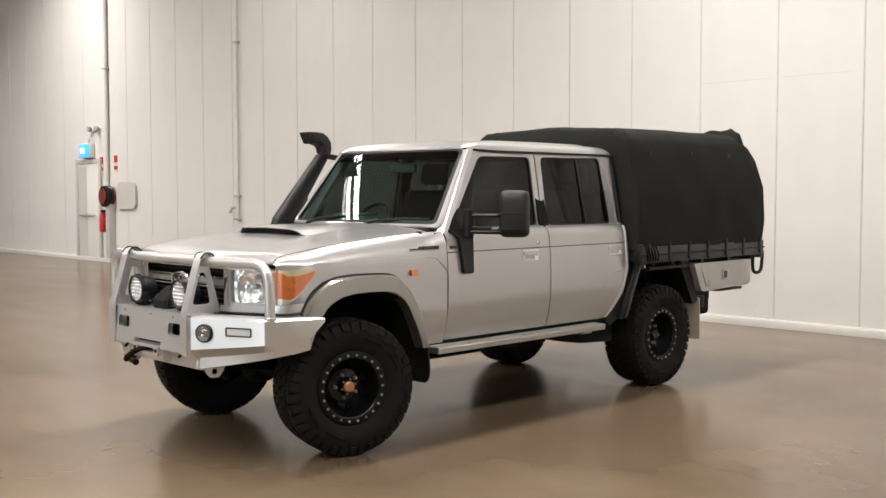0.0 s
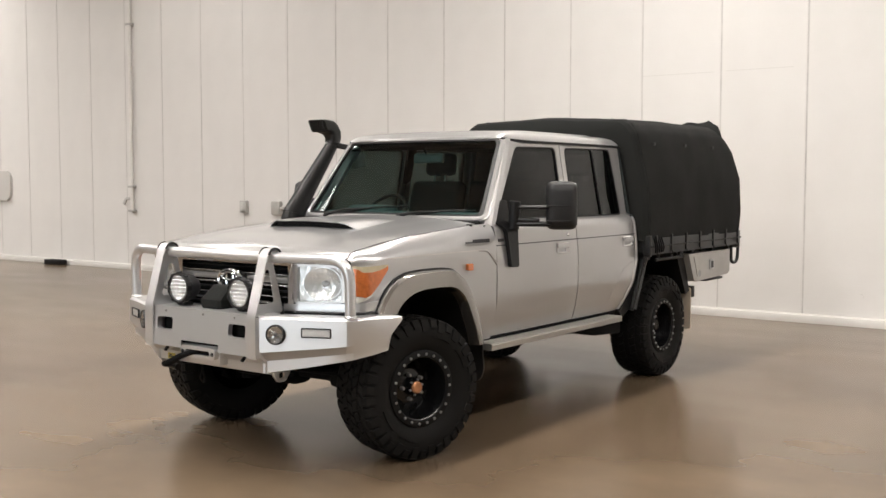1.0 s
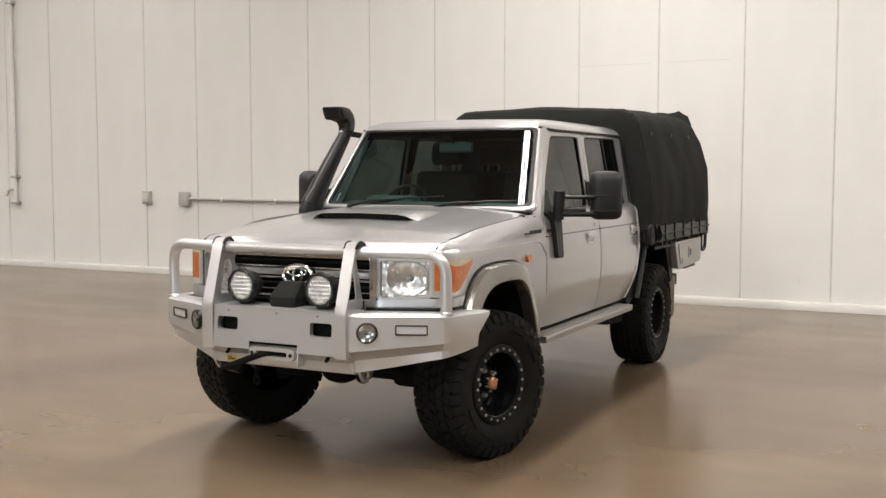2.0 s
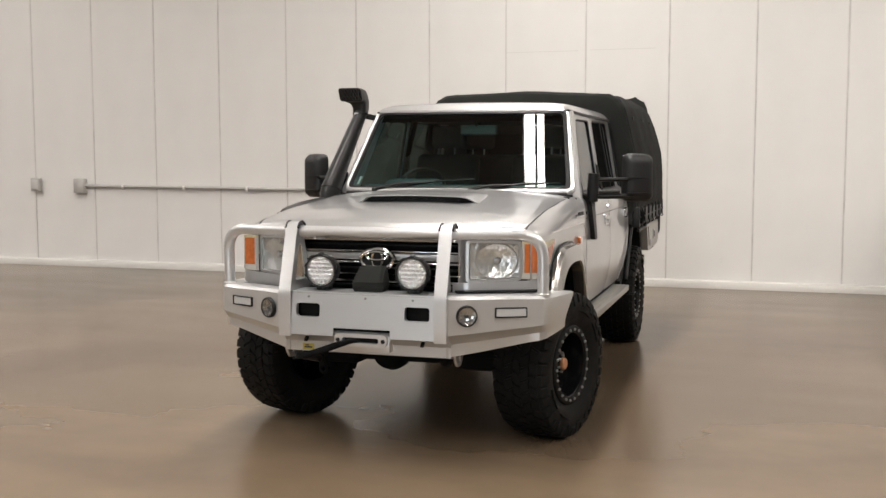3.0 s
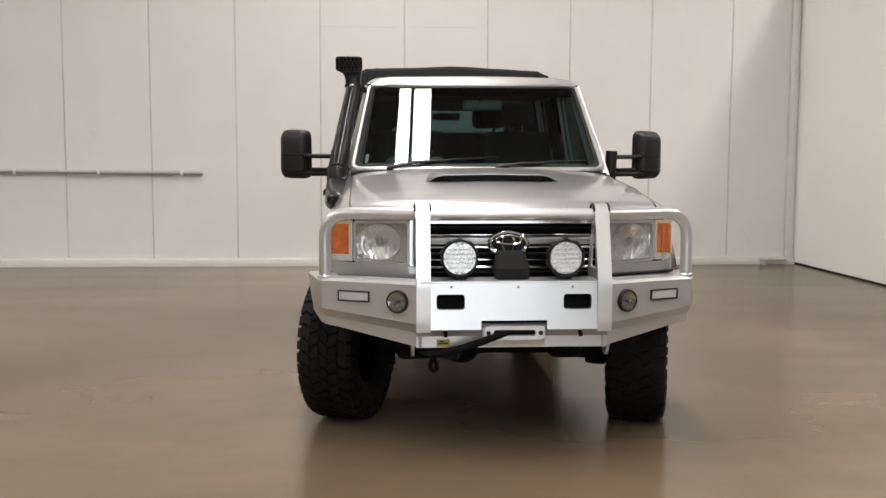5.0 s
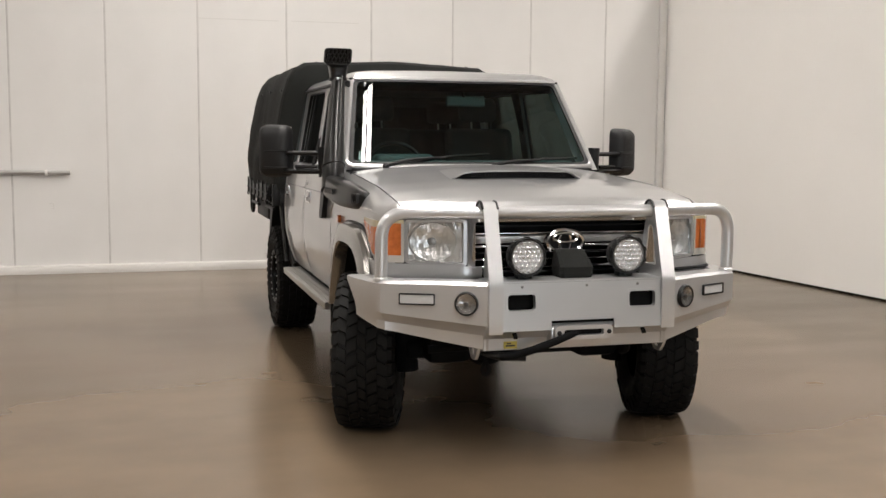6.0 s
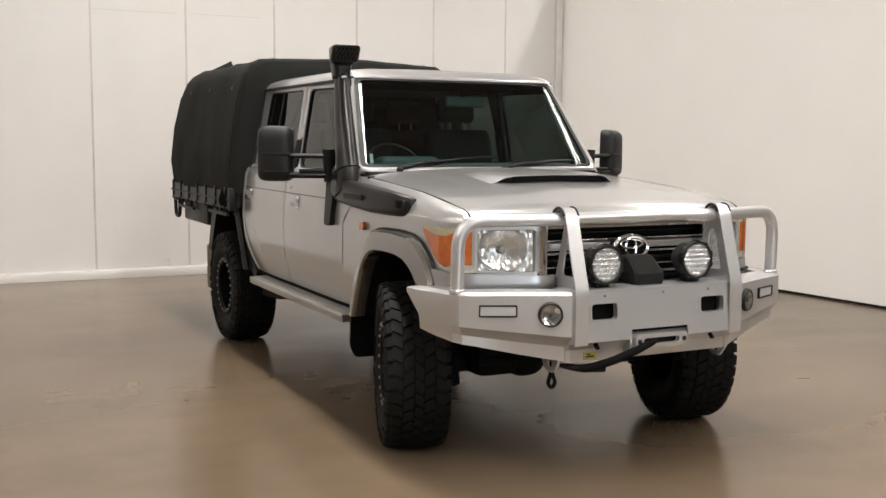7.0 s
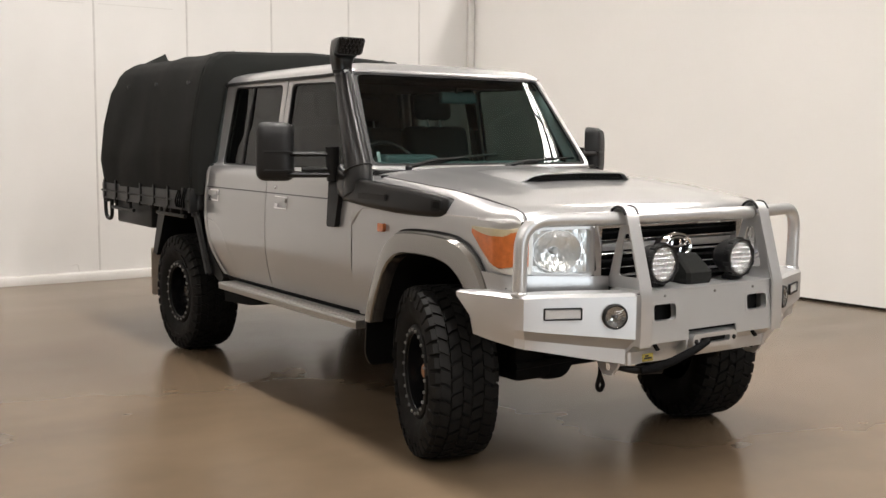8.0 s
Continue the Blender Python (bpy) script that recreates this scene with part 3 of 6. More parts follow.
    # rear corner of the cab, behind the doors
    bm = side_panel([(0.6, 2.53), (0.66, 2.61), (0.80, 2.71), (0.93, 2.765), (1.05, 2.785), (1.34, 2.785), (1.355, 2.772), (1.92, 2.71)], [(0.6, 2.60), (0.8, 2.76), (1.0, 2.825), (1.95, 2.815)], 0.62, 1.915, s, 0.05, 3, 36)
    part("rear_pillar", bm, PAINT, TRUCK)
    # the sill is black instead of silver, as the shaded gap over the step
    part("sill", side_panel([(0.5, 0.62), (0.7, 0.62)], [(0.5, 2.56), (0.7, 2.56)], 0.56, 0.606, s, 0.12, 4, 3), VOID, TRUCK, "sill made near-black for the shade above the step")
    # near-black column put in for the hinge gap's shade between fender and door
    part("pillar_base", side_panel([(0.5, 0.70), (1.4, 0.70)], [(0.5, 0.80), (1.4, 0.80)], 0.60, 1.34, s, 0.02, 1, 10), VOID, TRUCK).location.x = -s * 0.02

# roof, windscreen and pillars
ROOF_ST = [(1.112, 1.918, 0.02, 0.668), (1.125, 1.925, 0.25, 0.68), (1.16, 1.922, 0.6, 0.695), (1.24, 1.916, 0.86, 0.708), (1.4, 1.912, 0.98, 0.714), (2.0, 1.912, 1.0, 0.716), (2.62, 1.912, 0.99, 0.716), (2.76, 1.91, 0.93, 0.714), (2.805, 1.905, 0.8, 0.71), (2.825, 1.895, 0.5, 0.70)]


def roof_fn(u, v):
    i = u * (len(ROOF_ST) - 1)
    k = min(int(i), len(ROOF_ST) - 2)
    y, zb, h, w = [a + (b - a) * (i - k) for a, b in zip(ROOF_ST[k], ROOF_ST[k + 1])]
    x = math.sin((v - 0.5) * math.pi) * 0.5 + (v - 0.5)
    rib = 0.011 * sum(float(np.interp(abs(abs(w * x) - c), [0.045, 0.075], [1, 0])) for c in (0.15, 0.46)) * float(np.interp(y, [1.42, 1.6, 2.65, 2.75], [0, 1, 1, 0]))
    return Vector((w * x, y, rib + zb + h * float(np.interp(abs(x), [0, 0.35, 0.75, 0.88, 0.95, 0.985, 1.0], [0.082, 0.08, 0.073, 0.064, 0.047, 0.023, 0.0]))))


roof = part("roof", sheet(roof_fn, 9 * 4, 80, -0.02), PAINT, TRUCK, angle=60)
for s in (1, -1):
    bm = bmesh.new()
    loft(bm, [[Vector((s * (w + dx), y, zb + dz)) for dx, dz in ((-0.03, 0.0), (0.012, 0.0), (0.012, -0.016), (-0.03, -0.016))] for y, zb, h, w in ROOF_ST[1:-1]])
    part("drip_rail", bm, BLACK, roof)

WS_B, WS_T = (0.775, 0.752, 1.388), (0.668, 1.132, 1.916)


def screen(u, v, grow=0.0, off=0.0):
    """A point of the windscreen: u across from -1 to 1, v from the foot to the top."""
    w = WS_B[0] + (WS_T[0] - WS_B[0]) * v + grow
    y = WS_B[1] + (WS_T[1] - WS_B[1]) * v
    z = WS_B[2] + (WS_T[2] - WS_B[2]) * v
    bow = 0.018 * (1 - u * u) + 0.022 * (1 - abs(u) ** 9)
    n = Vector((0, -0.812, 0.584))
    return Vector((w * u, y - bow + 0.01, z)) + n * off


ws = part("windscreen", sheet(lambda a, b: screen(2 * a - 1, 0.015 + 0.965 * b), 48, 14), WINDSCREEN, TRUCK, angle=80)
part("shade_band", sheet(lambda a, b: screen(1.9 * a - 0.95, 0.875 + 0.1 * b, 0, -0.006), 32, 3), SHADE_GLASS, ws, "dark tinted band along the top", angle=80)
bm = bmesh.new()


def rim_pts(k, r):
    out = []
    for a, b in ((-1, -1), (1, -1), (1, 1), (-1, 1)):
        out.append((a * (1 - k), 0.5 + b * (0.5 - k * 0.9)))
    lp = round_loop(out, r, 5)
    dense = []
    for i, p in enumerate(lp):
        q = lp[(i + 1) % len(lp)]
        m = 10 if (q - p).length > 0.5 else 1
        dense += [p + (q - p) * j / m for j in range(m)]
    return dense


o, i_ = rim_pts(0.0, 0.07), rim_pts(0.034, 0.06)
ring_plate(bm, o, i_, lambda p, d: screen(p[0], p[1], 0.004, 0.006 - d), 0.012)
part("screen_rubber", bm, BLACK, TRUCK, "black rubber windscreen seal")
bm = bmesh.new()
o2 = rim_pts(-0.045, 0.09)
ring_plate(bm, o2, o, lambda p, d: screen(p[0], p[1], 0.004, 0.002 - d), 0.05)
part("screen_frame", bm, PAINT, TRUCK)
edge = [screen(p[0], p[1], 0.004, -0.004) for p in rim_pts(-0.018, 0.08)]
part("screen_surround", tube(bmesh.new(), edge + edge[:2], 0.019, 10), PAINT, TRUCK)
for s in (1, -1):
    # A pillar: from the fender shoulder to the roof edge
    bm = bmesh.new()
    lo = [(0.765, 0.765), (0.80, 0.742), (0.842, 0.765), (0.85, 0.80), (0.80, 0.84), (0.74, 0.83)]
    hi = [(0.660, 1.150), (0.682, 1.132), (0.706, 1.15), (0.712, 1.19), (0.68, 1.22), (0.64, 1.2)]
    loft(bm, [[Vector((s * (a[0] + (b[0] - a[0]) * k), a[1] + (b[1] - a[1]) * k, 1.335 + 0.585 * k)) for a, b in zip(lo, hi)] for k in (0, 0.25, 0.5, 0.75, 1)])
    part("windscreen_pillar", bm, PAINT, TRUCK)
    part("pillar_between_doors", slab(bmesh.new(), [(1.80, 1.33), (1.90, 1.33), (1.90, 1.91), (1.80, 1.91)], on_side(s, -0.03), 0.04), VOID, TRUCK)
# inner windscreen sticker and mirror
part("screen_sticker", slab(bmesh.new(), [(-0.93, 0.06), (-0.905, 0.06), (-0.905, 0.16), (-0.93, 0.16)], lambda p, d: screen(p[0], p[1], 0, -0.004 - d), 0.002), WHITE_LENS, TRUCK)
bm = bmesh.new()
box(bm, -0.13, 0.13, -0.02, 0.02, -0.035, 0.035, 0.015, 3, pose(0.06, 1.13, 1.79, -8))
im = part("inside_mirror", bm, DASH, TRUCK)
part("mirror_stalk", tube(bmesh.new(), [(0.03, 1.1, 1.87), (0.05, 1.13, 1.80)], 0.01), BLACK, im)

# cab interior
part("dashboard", boxes((-0.73, 0.73, 0.86, 1.08, 1.12, 1.412), bevel=0.04, seg=4), DASH, TRUCK)
# headliner in dark seat cloth, added to keep the cab's inside dim
part("headliner", boxes((-0.67, 0.67, 1.22, 2.76, 1.878, 1.888)), SEAT, TRUCK)
part("instrument_hood", boxes((-0.58, -0.18, 0.93, 1.10, 1.30, 1.452), bevel=0.05, seg=4), DASH, TRUCK)
part("cab_floor", boxes((-0.80, 0.80, 0.72, 2.78, 0.58, 0.66)), VOID, TRUCK)
part("firewall", boxes((-0.80, 0.80, 0.68, 0.72, 0.5, 1.36)), VOID, TRUCK)
bm = boxes((-0.84, 0.84, 2.785, 2.82, 0.60, 1.36))
ring_plate(bm, [Vector(p) for p in ((-0.815, 1.36), (0.815, 1.36), (0.708, 1.905), (-0.708, 1.905))], [Vector(p) for p in ((-0.5, 1.46), (0.5, 1.46), (0.5, 1.8), (-0.5, 1.8))], lambda p, d: Vector((p[0], 2.785 + d, p[1])), 0.03)
part("cab_back", bm, SEAT, TRUCK)
part("rear_window", boxes((-0.5, 0.5, 2.79, 2.796, 1.46, 1.80)), TINT, TRUCK)
sw = bmesh.new()
mw = pose(-0.385, 1.17, 1.385, 50, 0, 0)
tube(sw, [mw @ Vector((0.175 * math.cos(a), 0.175 * math.sin(a), 0)) for a in (2 * math.pi * k / 36 for k in range(37))], 0.014, 8)
for a in (200, 340, 270):
    tube(sw, [mw @ Vector((0, 0, -0.03)), mw @ Vector((0.17 * math.cos(radians(a)), 0.17 * math.sin(radians(a)), 0))], 0.012, 6)
wheel_s = part("steering_wheel", sw, BLACK, TRUCK)
part("horn_pad", lathe(bmesh.new(), [(0.03, -0.05), (0.06, -0.03), (0.055, 0.0), (0.02, 0.01)], 20, "Z", mw), BLACK, wheel_s)


def seat(x, y, w):
    ob = part("seat", boxes((x - w / 2, x + w / 2, y, y + 0.5, 0.95, 1.1), bevel=0.05, seg=3), SEAT, TRUCK)
    bm = bmesh.new()
    box(bm, -w / 2, w / 2, -0.06, 0.06, 0, 0.58, 0.05, 3, pose(x, y + 0.50, 1.06, -14))
    part("backrest", bm, SEAT, ob)
    for hx in ((x,) if w < 0.8 else (x - 0.38, x + 0.38)):
        bm = bmesh.new()
        box(bm, -0.14, 0.14, -0.045, 0.045, 0.07, 0.25, 0.045, 3, pose(hx, y + 0.63, 1.60, -10))
        part("headrest", bm, SEAT, ob)
        for q in (-0.05, 0.05):
            part("headrest_post", tube(bmesh.new(), [(hx + q, y + 0.62, 1.58), (hx + q, y + 0.645, 1.70)], 0.007, 8), STEEL, ob)


seat(-0.38, 1.22, 0.5)
seat(0.38, 1.22, 0.5)
seat(0.0, 2.10, 1.35)

# bonnet with scoop
HOOD_Y = [-0.69, -0.68, -0.655, -0.60, -0.35, -0.08, 0.30, 0.66, 0.70]
HOOD_C = [1.185, 1.222, 1.246, 1.262, 1.296, 1.324, 1.358, 1.383, 1.383]


def hood_z(x, y):
    k = min(1.0, abs(x) / 0.785)
    press = 0.010 * float(np.interp(abs(x), [0.0, 0.46, 0.54, 1.0], [1, 1, 0, 0])) * float(np.interp(y, [-0.6, -0.3], [0, 1]))
    mid, edge = float(np.interp(y, HOOD_Y, HOOD_C)), float(np.interp(y, [-0.70, -0.66, -0.60, -0.08, 0.61, 0.80], [1.185, 1.222, 1.238, 1.296, 1.345, 1.352]))
    return mid - (mid - edge) * (0.55 * k ** 2 + 0.45 * k ** 8) + press * (1 - k)


def hood_fn(u, v):
    y = float(np.interp(u, [0, 0.06, 0.12, 0.2, 0.4, 1.0], [-0.69, -0.682, -0.66, -0.60, -0.35, 0.672]))
    x = 0.782 * (2 * v - 1)
    return Vector((x * (1 - 0.012 * max(0, (-0.5 - y) / 0.19) ** 2), y + 0.11 * (abs(x) / 0.78) ** 2.2 * max(0, min(1, (-0.3 - y) / 0.38)), hood_z(x, y)))


hood = part("bonnet", sheet(hood_fn, 48, 44, -0.02), PAINT, TRUCK, angle=60)


def scoop_fn(u, v):
    """The raised air scoop: its lip stands over the mouth, its tail runs into the bonnet."""
    x = (2 * v - 1)
    y = -0.075 + 0.56 * u
    w = 0.385 - 0.05 * u
    h = 0.047 * (1 - u ** 2.2) * float(np.interp(abs(x), [0, 0.7, 0.82, 0.92, 1.0], [1, 1, 0.8, 0.3, 0])) - 0.004
    yy = y + 0.05 * float(np.interp(abs(x), [0, 0.72, 1], [0, 0, 1])) * (1 - u)
    return Vector((w * x, yy, hood_z(w * x, yy) + h))


part("scoop", sheet(scoop_fn, 20, 40, -0.006), PAINT, hood, angle=60)
bm = bmesh.new()
sheet(lambda u, v: Vector((0.375 * (2 * v - 1), scoop_fn(0.05, v).y, hood_z(0.375 * (2 * v - 1), scoop_fn(0.05, v).y) + 0.001 + u * max(0.0, scoop_fn(0.05, v).z - hood_z(0.375 * (2 * v - 1), scoop_fn(0.05, v).y) - 0.005))), 3, 40, 0.0, bm)
part("scoop_mouth", bm, VOID, hood, "dark scoop opening")
bm = bmesh.new()
for k in range(3):
    z = hood_z(0, -0.06) + 0.008 + 0.009 * k
    box(bm, -0.27, 0.27, -0.055, -0.050, z - 0.0015, z + 0.0015)
part("scoop_mesh", bm, BLACK, hood)
# cowl, wipers, washer jets
part("cowl", boxes((-0.76, 0.76, 0.685, 0.80, 1.33, 1.372), bevel=0.008), BLACK, TRUCK)
for pivot, tip, lift in (((-0.56, 0.712, 1.388), (0.02, 0.80, 1.445), 0.02), ((0.12, 0.705, 1.392), (0.60, 0.775, 1.425), 0.015)):
    p, q = Vector(pivot), Vector(tip)
    bm = bmesh.new()
    tube(bm, [p, p + (q - p) * 0.3 + Vector((0, -0.02, lift)), p + (q - p) * 0.65 + Vector((0, -0.012, lift * 0.5))], [0.013, 0.009, 0.006], 8)
    wp = part("wiper", bm, BLACK, TRUCK)
    d = (q - p).normalized()
    bm = bmesh.new()
    tube(bm, [p + (q - p) * 0.28 + Vector((0, 0.0, 0.0)), p + (q - p) * 0.7 + Vector((0, -0.004, 0.012)), q + d * 0.1], 0.009, 6)
    part("wiper_blade", bm, BLACK, wp)
    part("wiper_pivot", lathe(bmesh.new(), [(0.02, 0.0), (0.02, 0.03), (0.012, 0.04)], 16, "Z", Matrix.Translation(p - Vector((0, 0, 0.03)))), BLACK, wp)
for x, y in ((-0.78, 0.60), (0.78, 0.60)):
    part("bonnet_stop", boxes((x - 0.02, x + 0.02, y - 0.012, y + 0.012, 1.335, 1.352), bevel=0.006), BLACK, TRUCK)

# front fenders with flares
SHOULDER_Y = [-0.592, -0.555, -0.51, -0.08, 0.61, 0.80]
SHOULDER_Z = [1.185, 1.222, 1.238, 1.296, 1.345, 1.352]
ARCH_Y = [-0.70, -0.385, -0.36, -0.30, -0.22, -0.12, 0.0, 0.16, 0.25, 0.33, 0.40, 0.45, 0.50, 0.515, 0.80]
ARCH_Z = [0.868, 0.868, 0.90, 0.965, 1.015, 1.035, 1.038, 1.032, 1.012, 0.95, 0.85, 0.74, 0.64, 0.60, 0.60]
FL_OUT = [(-0.462, 0.885), (-0.43, 0.945), (-0.375, 1.010), (-0.30, 1.062), (-0.20, 1.092), (-0.05, 1.10), (0.15, 1.097), (0.26, 1.086), (0.35, 1.035), (0.41, 0.965), (0.46, 0.88), (0.51, 0.77), (0.545, 0.67), (0.562, 0.60)]
FL_IN = [(-0.335, 0.875), (-0.30, 0.915), (-0.25, 0.948), (-0.18, 0.975), (-0.08, 0.989), (0.05, 0.991), (0.18, 0.985), (0.25, 0.968), (0.315, 0.925), (0.36, 0.868), (0.395, 0.80), (0.43, 0.73), (0.458, 0.66), (0.478, 0.60)]
for s in (1, -1):
    def fender_fn(u, v, s=s):
        y = float(np.interp(u, [0, 0.1, 0.2, 0.9, 1.0], [-0.585, -0.55, -0.45, 0.56, 0.765]))
        lo, hi = float(np.interp(y, ARCH_Y, ARCH_Z)), float(np.interp(y, SHOULDER_Y, SHOULDER_Z))
        pull = 0.05 * max(0.0, (-0.38 - y) / 0.17) ** 2
        crease = float(np.interp(y, [-0.585, -0.45, 0.77], [1.158, 1.180, 1.206]))
        seam = float(np.interp(y, [-0.69, 0.60, 0.765], [0.786, 0.788, 0.822]))
        if v < 0.66:
            z = lo + (crease - lo) * v / 0.66
            return Vector((s * (min(side_x(z), 0.884) - pull), y, z))
        a = (v - 0.66) / 0.34
        x0 = min(side_x(crease), 0.884) - pull
        bulge = 0.014 * math.sin(math.pi * a) ** 0.8
        return Vector((s * (x0 + (seam - x0) * a + bulge), y, crease + (hi - crease) * a + bulge * 0.5))
    fd = part("front_fender", sheet(fender_fn, 64, 24), PAINT, TRUCK, angle=16)
    part("shut_line", tube(bmesh.new(), [Vector((s * float(np.interp(y, [-0.585, 0.60, 0.66], [0.785, 0.7855, 0.79])), y, float(np.interp(y, SHOULDER_Y, SHOULDER_Z)) - 0.0005)) for y in np.linspace(-0.56, 0.66, 26)], 0.0035, 6), INK, fd, "dark bonnet shut line")
    out, inn = resample(FL_OUT, 34), resample(FL_IN, 34)
    secs = []
    for a, b in zip(out, inn):
        m1, m2, m3 = a + (b - a) * 0.1, a + (b - a) * 0.45, a + (b - a) * 0.93
        secs.append([Vector((s * x, p[0], p[1])) for x, p in ((0.874, a), (0.912, a), (0.932, m1), (0.944, m2), (0.946, m3), (0.936, b), (0.87, b + (a - b) * -0.04), (0.862, a + (b - a) * 0.5))])
    bm = bmesh.new()
    loft(bm, secs)
    flare = part("flare", bm, FLARE, fd, "bulged wheel-arch flare, silver toned down for the floor's reflection", angle=30)
    bm = bmesh.new()
    tube(bm, [Vector((s * 0.888, p[0], p[1])) for p in resample([(a[0] * 1.0, a[1] + 0.004) for a in FL_OUT], 30)], 0.007, 6)
    part("flare_bead", bm, BLACK, fd)
    part("side_indicator", slab(bmesh.new(), round_loop([(0.418, 1.07), (0.472, 1.07), (0.472, 1.113), (0.418, 1.113)], 0.012), on_side(s, 0.016), 0.02), AMBER, fd, "small amber side repeater")
    bm = bmesh.new()
    strip_box(bm, s, 0.43, 0.50, 1.237, 1.245, 0.004, 0.006)
    for k in range(9):
        y0 = 0.51 + 0.021 * k
        strip_box(bm, s, y0, y0 + 0.015, 1.236, 1.258, 0.004, 0.006)
    part("badge_bar", bm, INK, fd, "small dark badge drawn as plain bars")
    part("badge_shadow_bar", strip_box(bmesh.new(), s, 0.425, 0.70, 1.228, 1.233, 0.003, 0.004), GREY_GRILLE, fd)
    pts = resample([(0.565, 1.185), (0.66, 1.18), (0.70, 1.15), (0.765, 1.09)], 14)
    part("fender_fold", tube(bmesh.new(), [Vector((s * (side_x(p[1]) - 0.005), p[0], p[1])) for p in pts], 0.008, 8), PAINT, fd)
    # flat grey strip drawn for the light-dark edge of the fender's crease
    part("fold_line", strip_box(bmesh.new(), s, -0.36, 0.66, 1.186, 1.192, 0.002, 0.006), JOINT, fd)
    # inner arch liner and front mud flap
    bm = bmesh.new()
    loft(bm, [[Vector((s * x, p[0], p[1] + 0.01)) for p in resample(FL_IN, 24)] for x in (0.90, 0.45)], closed=False, caps=False)
    part("arch_liner", bm, VOID, fd)
    part("arch_wall", boxes((s * 0.44 - 0.01, s * 0.44 + 0.01, -0.45, 0.62, 0.6, 1.25)), VOID, fd)
    bm = bmesh.new()
    slab(bm, round_loop([(0.66, 0.66), (0.925, 0.66), (0.925, 0.42), (0.89, 0.355), (0.69, 0.355), (0.66, 0.40)], 0.03), lambda p, d, s=s: Vector((s * p[0], 0.535 + 0.09 * (0.66 - p[1]) / 0.3 * 0.3 + d, p[1])), 0.012)
    part("mud_flap", bm, BLACK, TRUCK, "black front mud flap")

# front panel: grille, headlights, indicator corners
part("radiator_panel", boxes((-0.78, 0.78, -0.47, -0.42, 0.72, 1.17)), VOID, TRUCK)
gr = part("grille", ring_plate(bmesh.new(), round_loop([(-0.487, 0.862), (0.487, 0.862), (0.487, 1.178), (-0.487, 1.178)], 0.012), round_loop([(-0.448, 0.886), (0.448, 0.886), (0.448, 1.150), (-0.448, 1.150)], 0.01), lambda p, d: Vector((p[0], -0.70 + d, p[1])), 0.12), CHROME, TRUCK)
part("grille_mesh", boxes((-0.45, 0.45, -0.615, -0.605, 0.88, 1.155)), VOID, gr)
for z, h, m_, dy in ((1.091, 0.008, CHROME, 0.008), (1.061, 0.036, GREY_GRILLE, 0.014), (1.030, 0.009, CHROME, 0.0), (0.966, 0.006, CHROME, 0.012), (0.93, 0.014, CHROME, 0.002), (0.904, 0.006, BLACK, 0.008)):
    part("grille_bar", boxes((-0.447, 0.447, -0.682 + dy, -0.62, z - h / 2, z + h / 2), bevel=min(0.006, h * 0.3)), m_, gr)
for z, h in ((1.125, 0.004), (0.995, 0.004)):
    part("grille_slat", boxes((-0.447, 0.447, -0.655, -0.62, z - h, z + h), bevel=0.001), BLACK, gr)


def oval(cx, cz, a, b, r, y, n=40, tilt=0.0):
    return [(cx + a * math.cos(2 * math.pi * k / n), y, cz + b * math.sin(2 * math.pi * k / n)) for k in range(n + 1)]


em = part("emblem", tube(bmesh.new(), oval(0, 1.052, 0.093, 0.054, 0, -0.725), 0.012, 8, up=(0, 1, 0)), CHROME, TRUCK, "chrome oval emblem of plain rings")
bm = bmesh.new()
tube(bm, oval(0, 1.050, 0.030, 0.048, 0, -0.723, 28), 0.008, 8, up=(0, 1, 0))
part("emblem_upright_ring", bm, CHROME, em)
part("emblem_cross_ring", tube(bmesh.new(), oval(0, 1.070, 0.062, 0.022, 0, -0.727, 32), 0.008, 8, up=(0, 1, 0)), CHROME, em)
part("emblem_backing", lathe(bmesh.new(), [(0.02, -0.70), (0.09, -0.705), (0.088, -0.66)], 32, "Y", Matrix.Translation((0, 0, 1.052)) @ Matrix.Diagonal((1, 1, 0.56, 1))), BLACK, em)
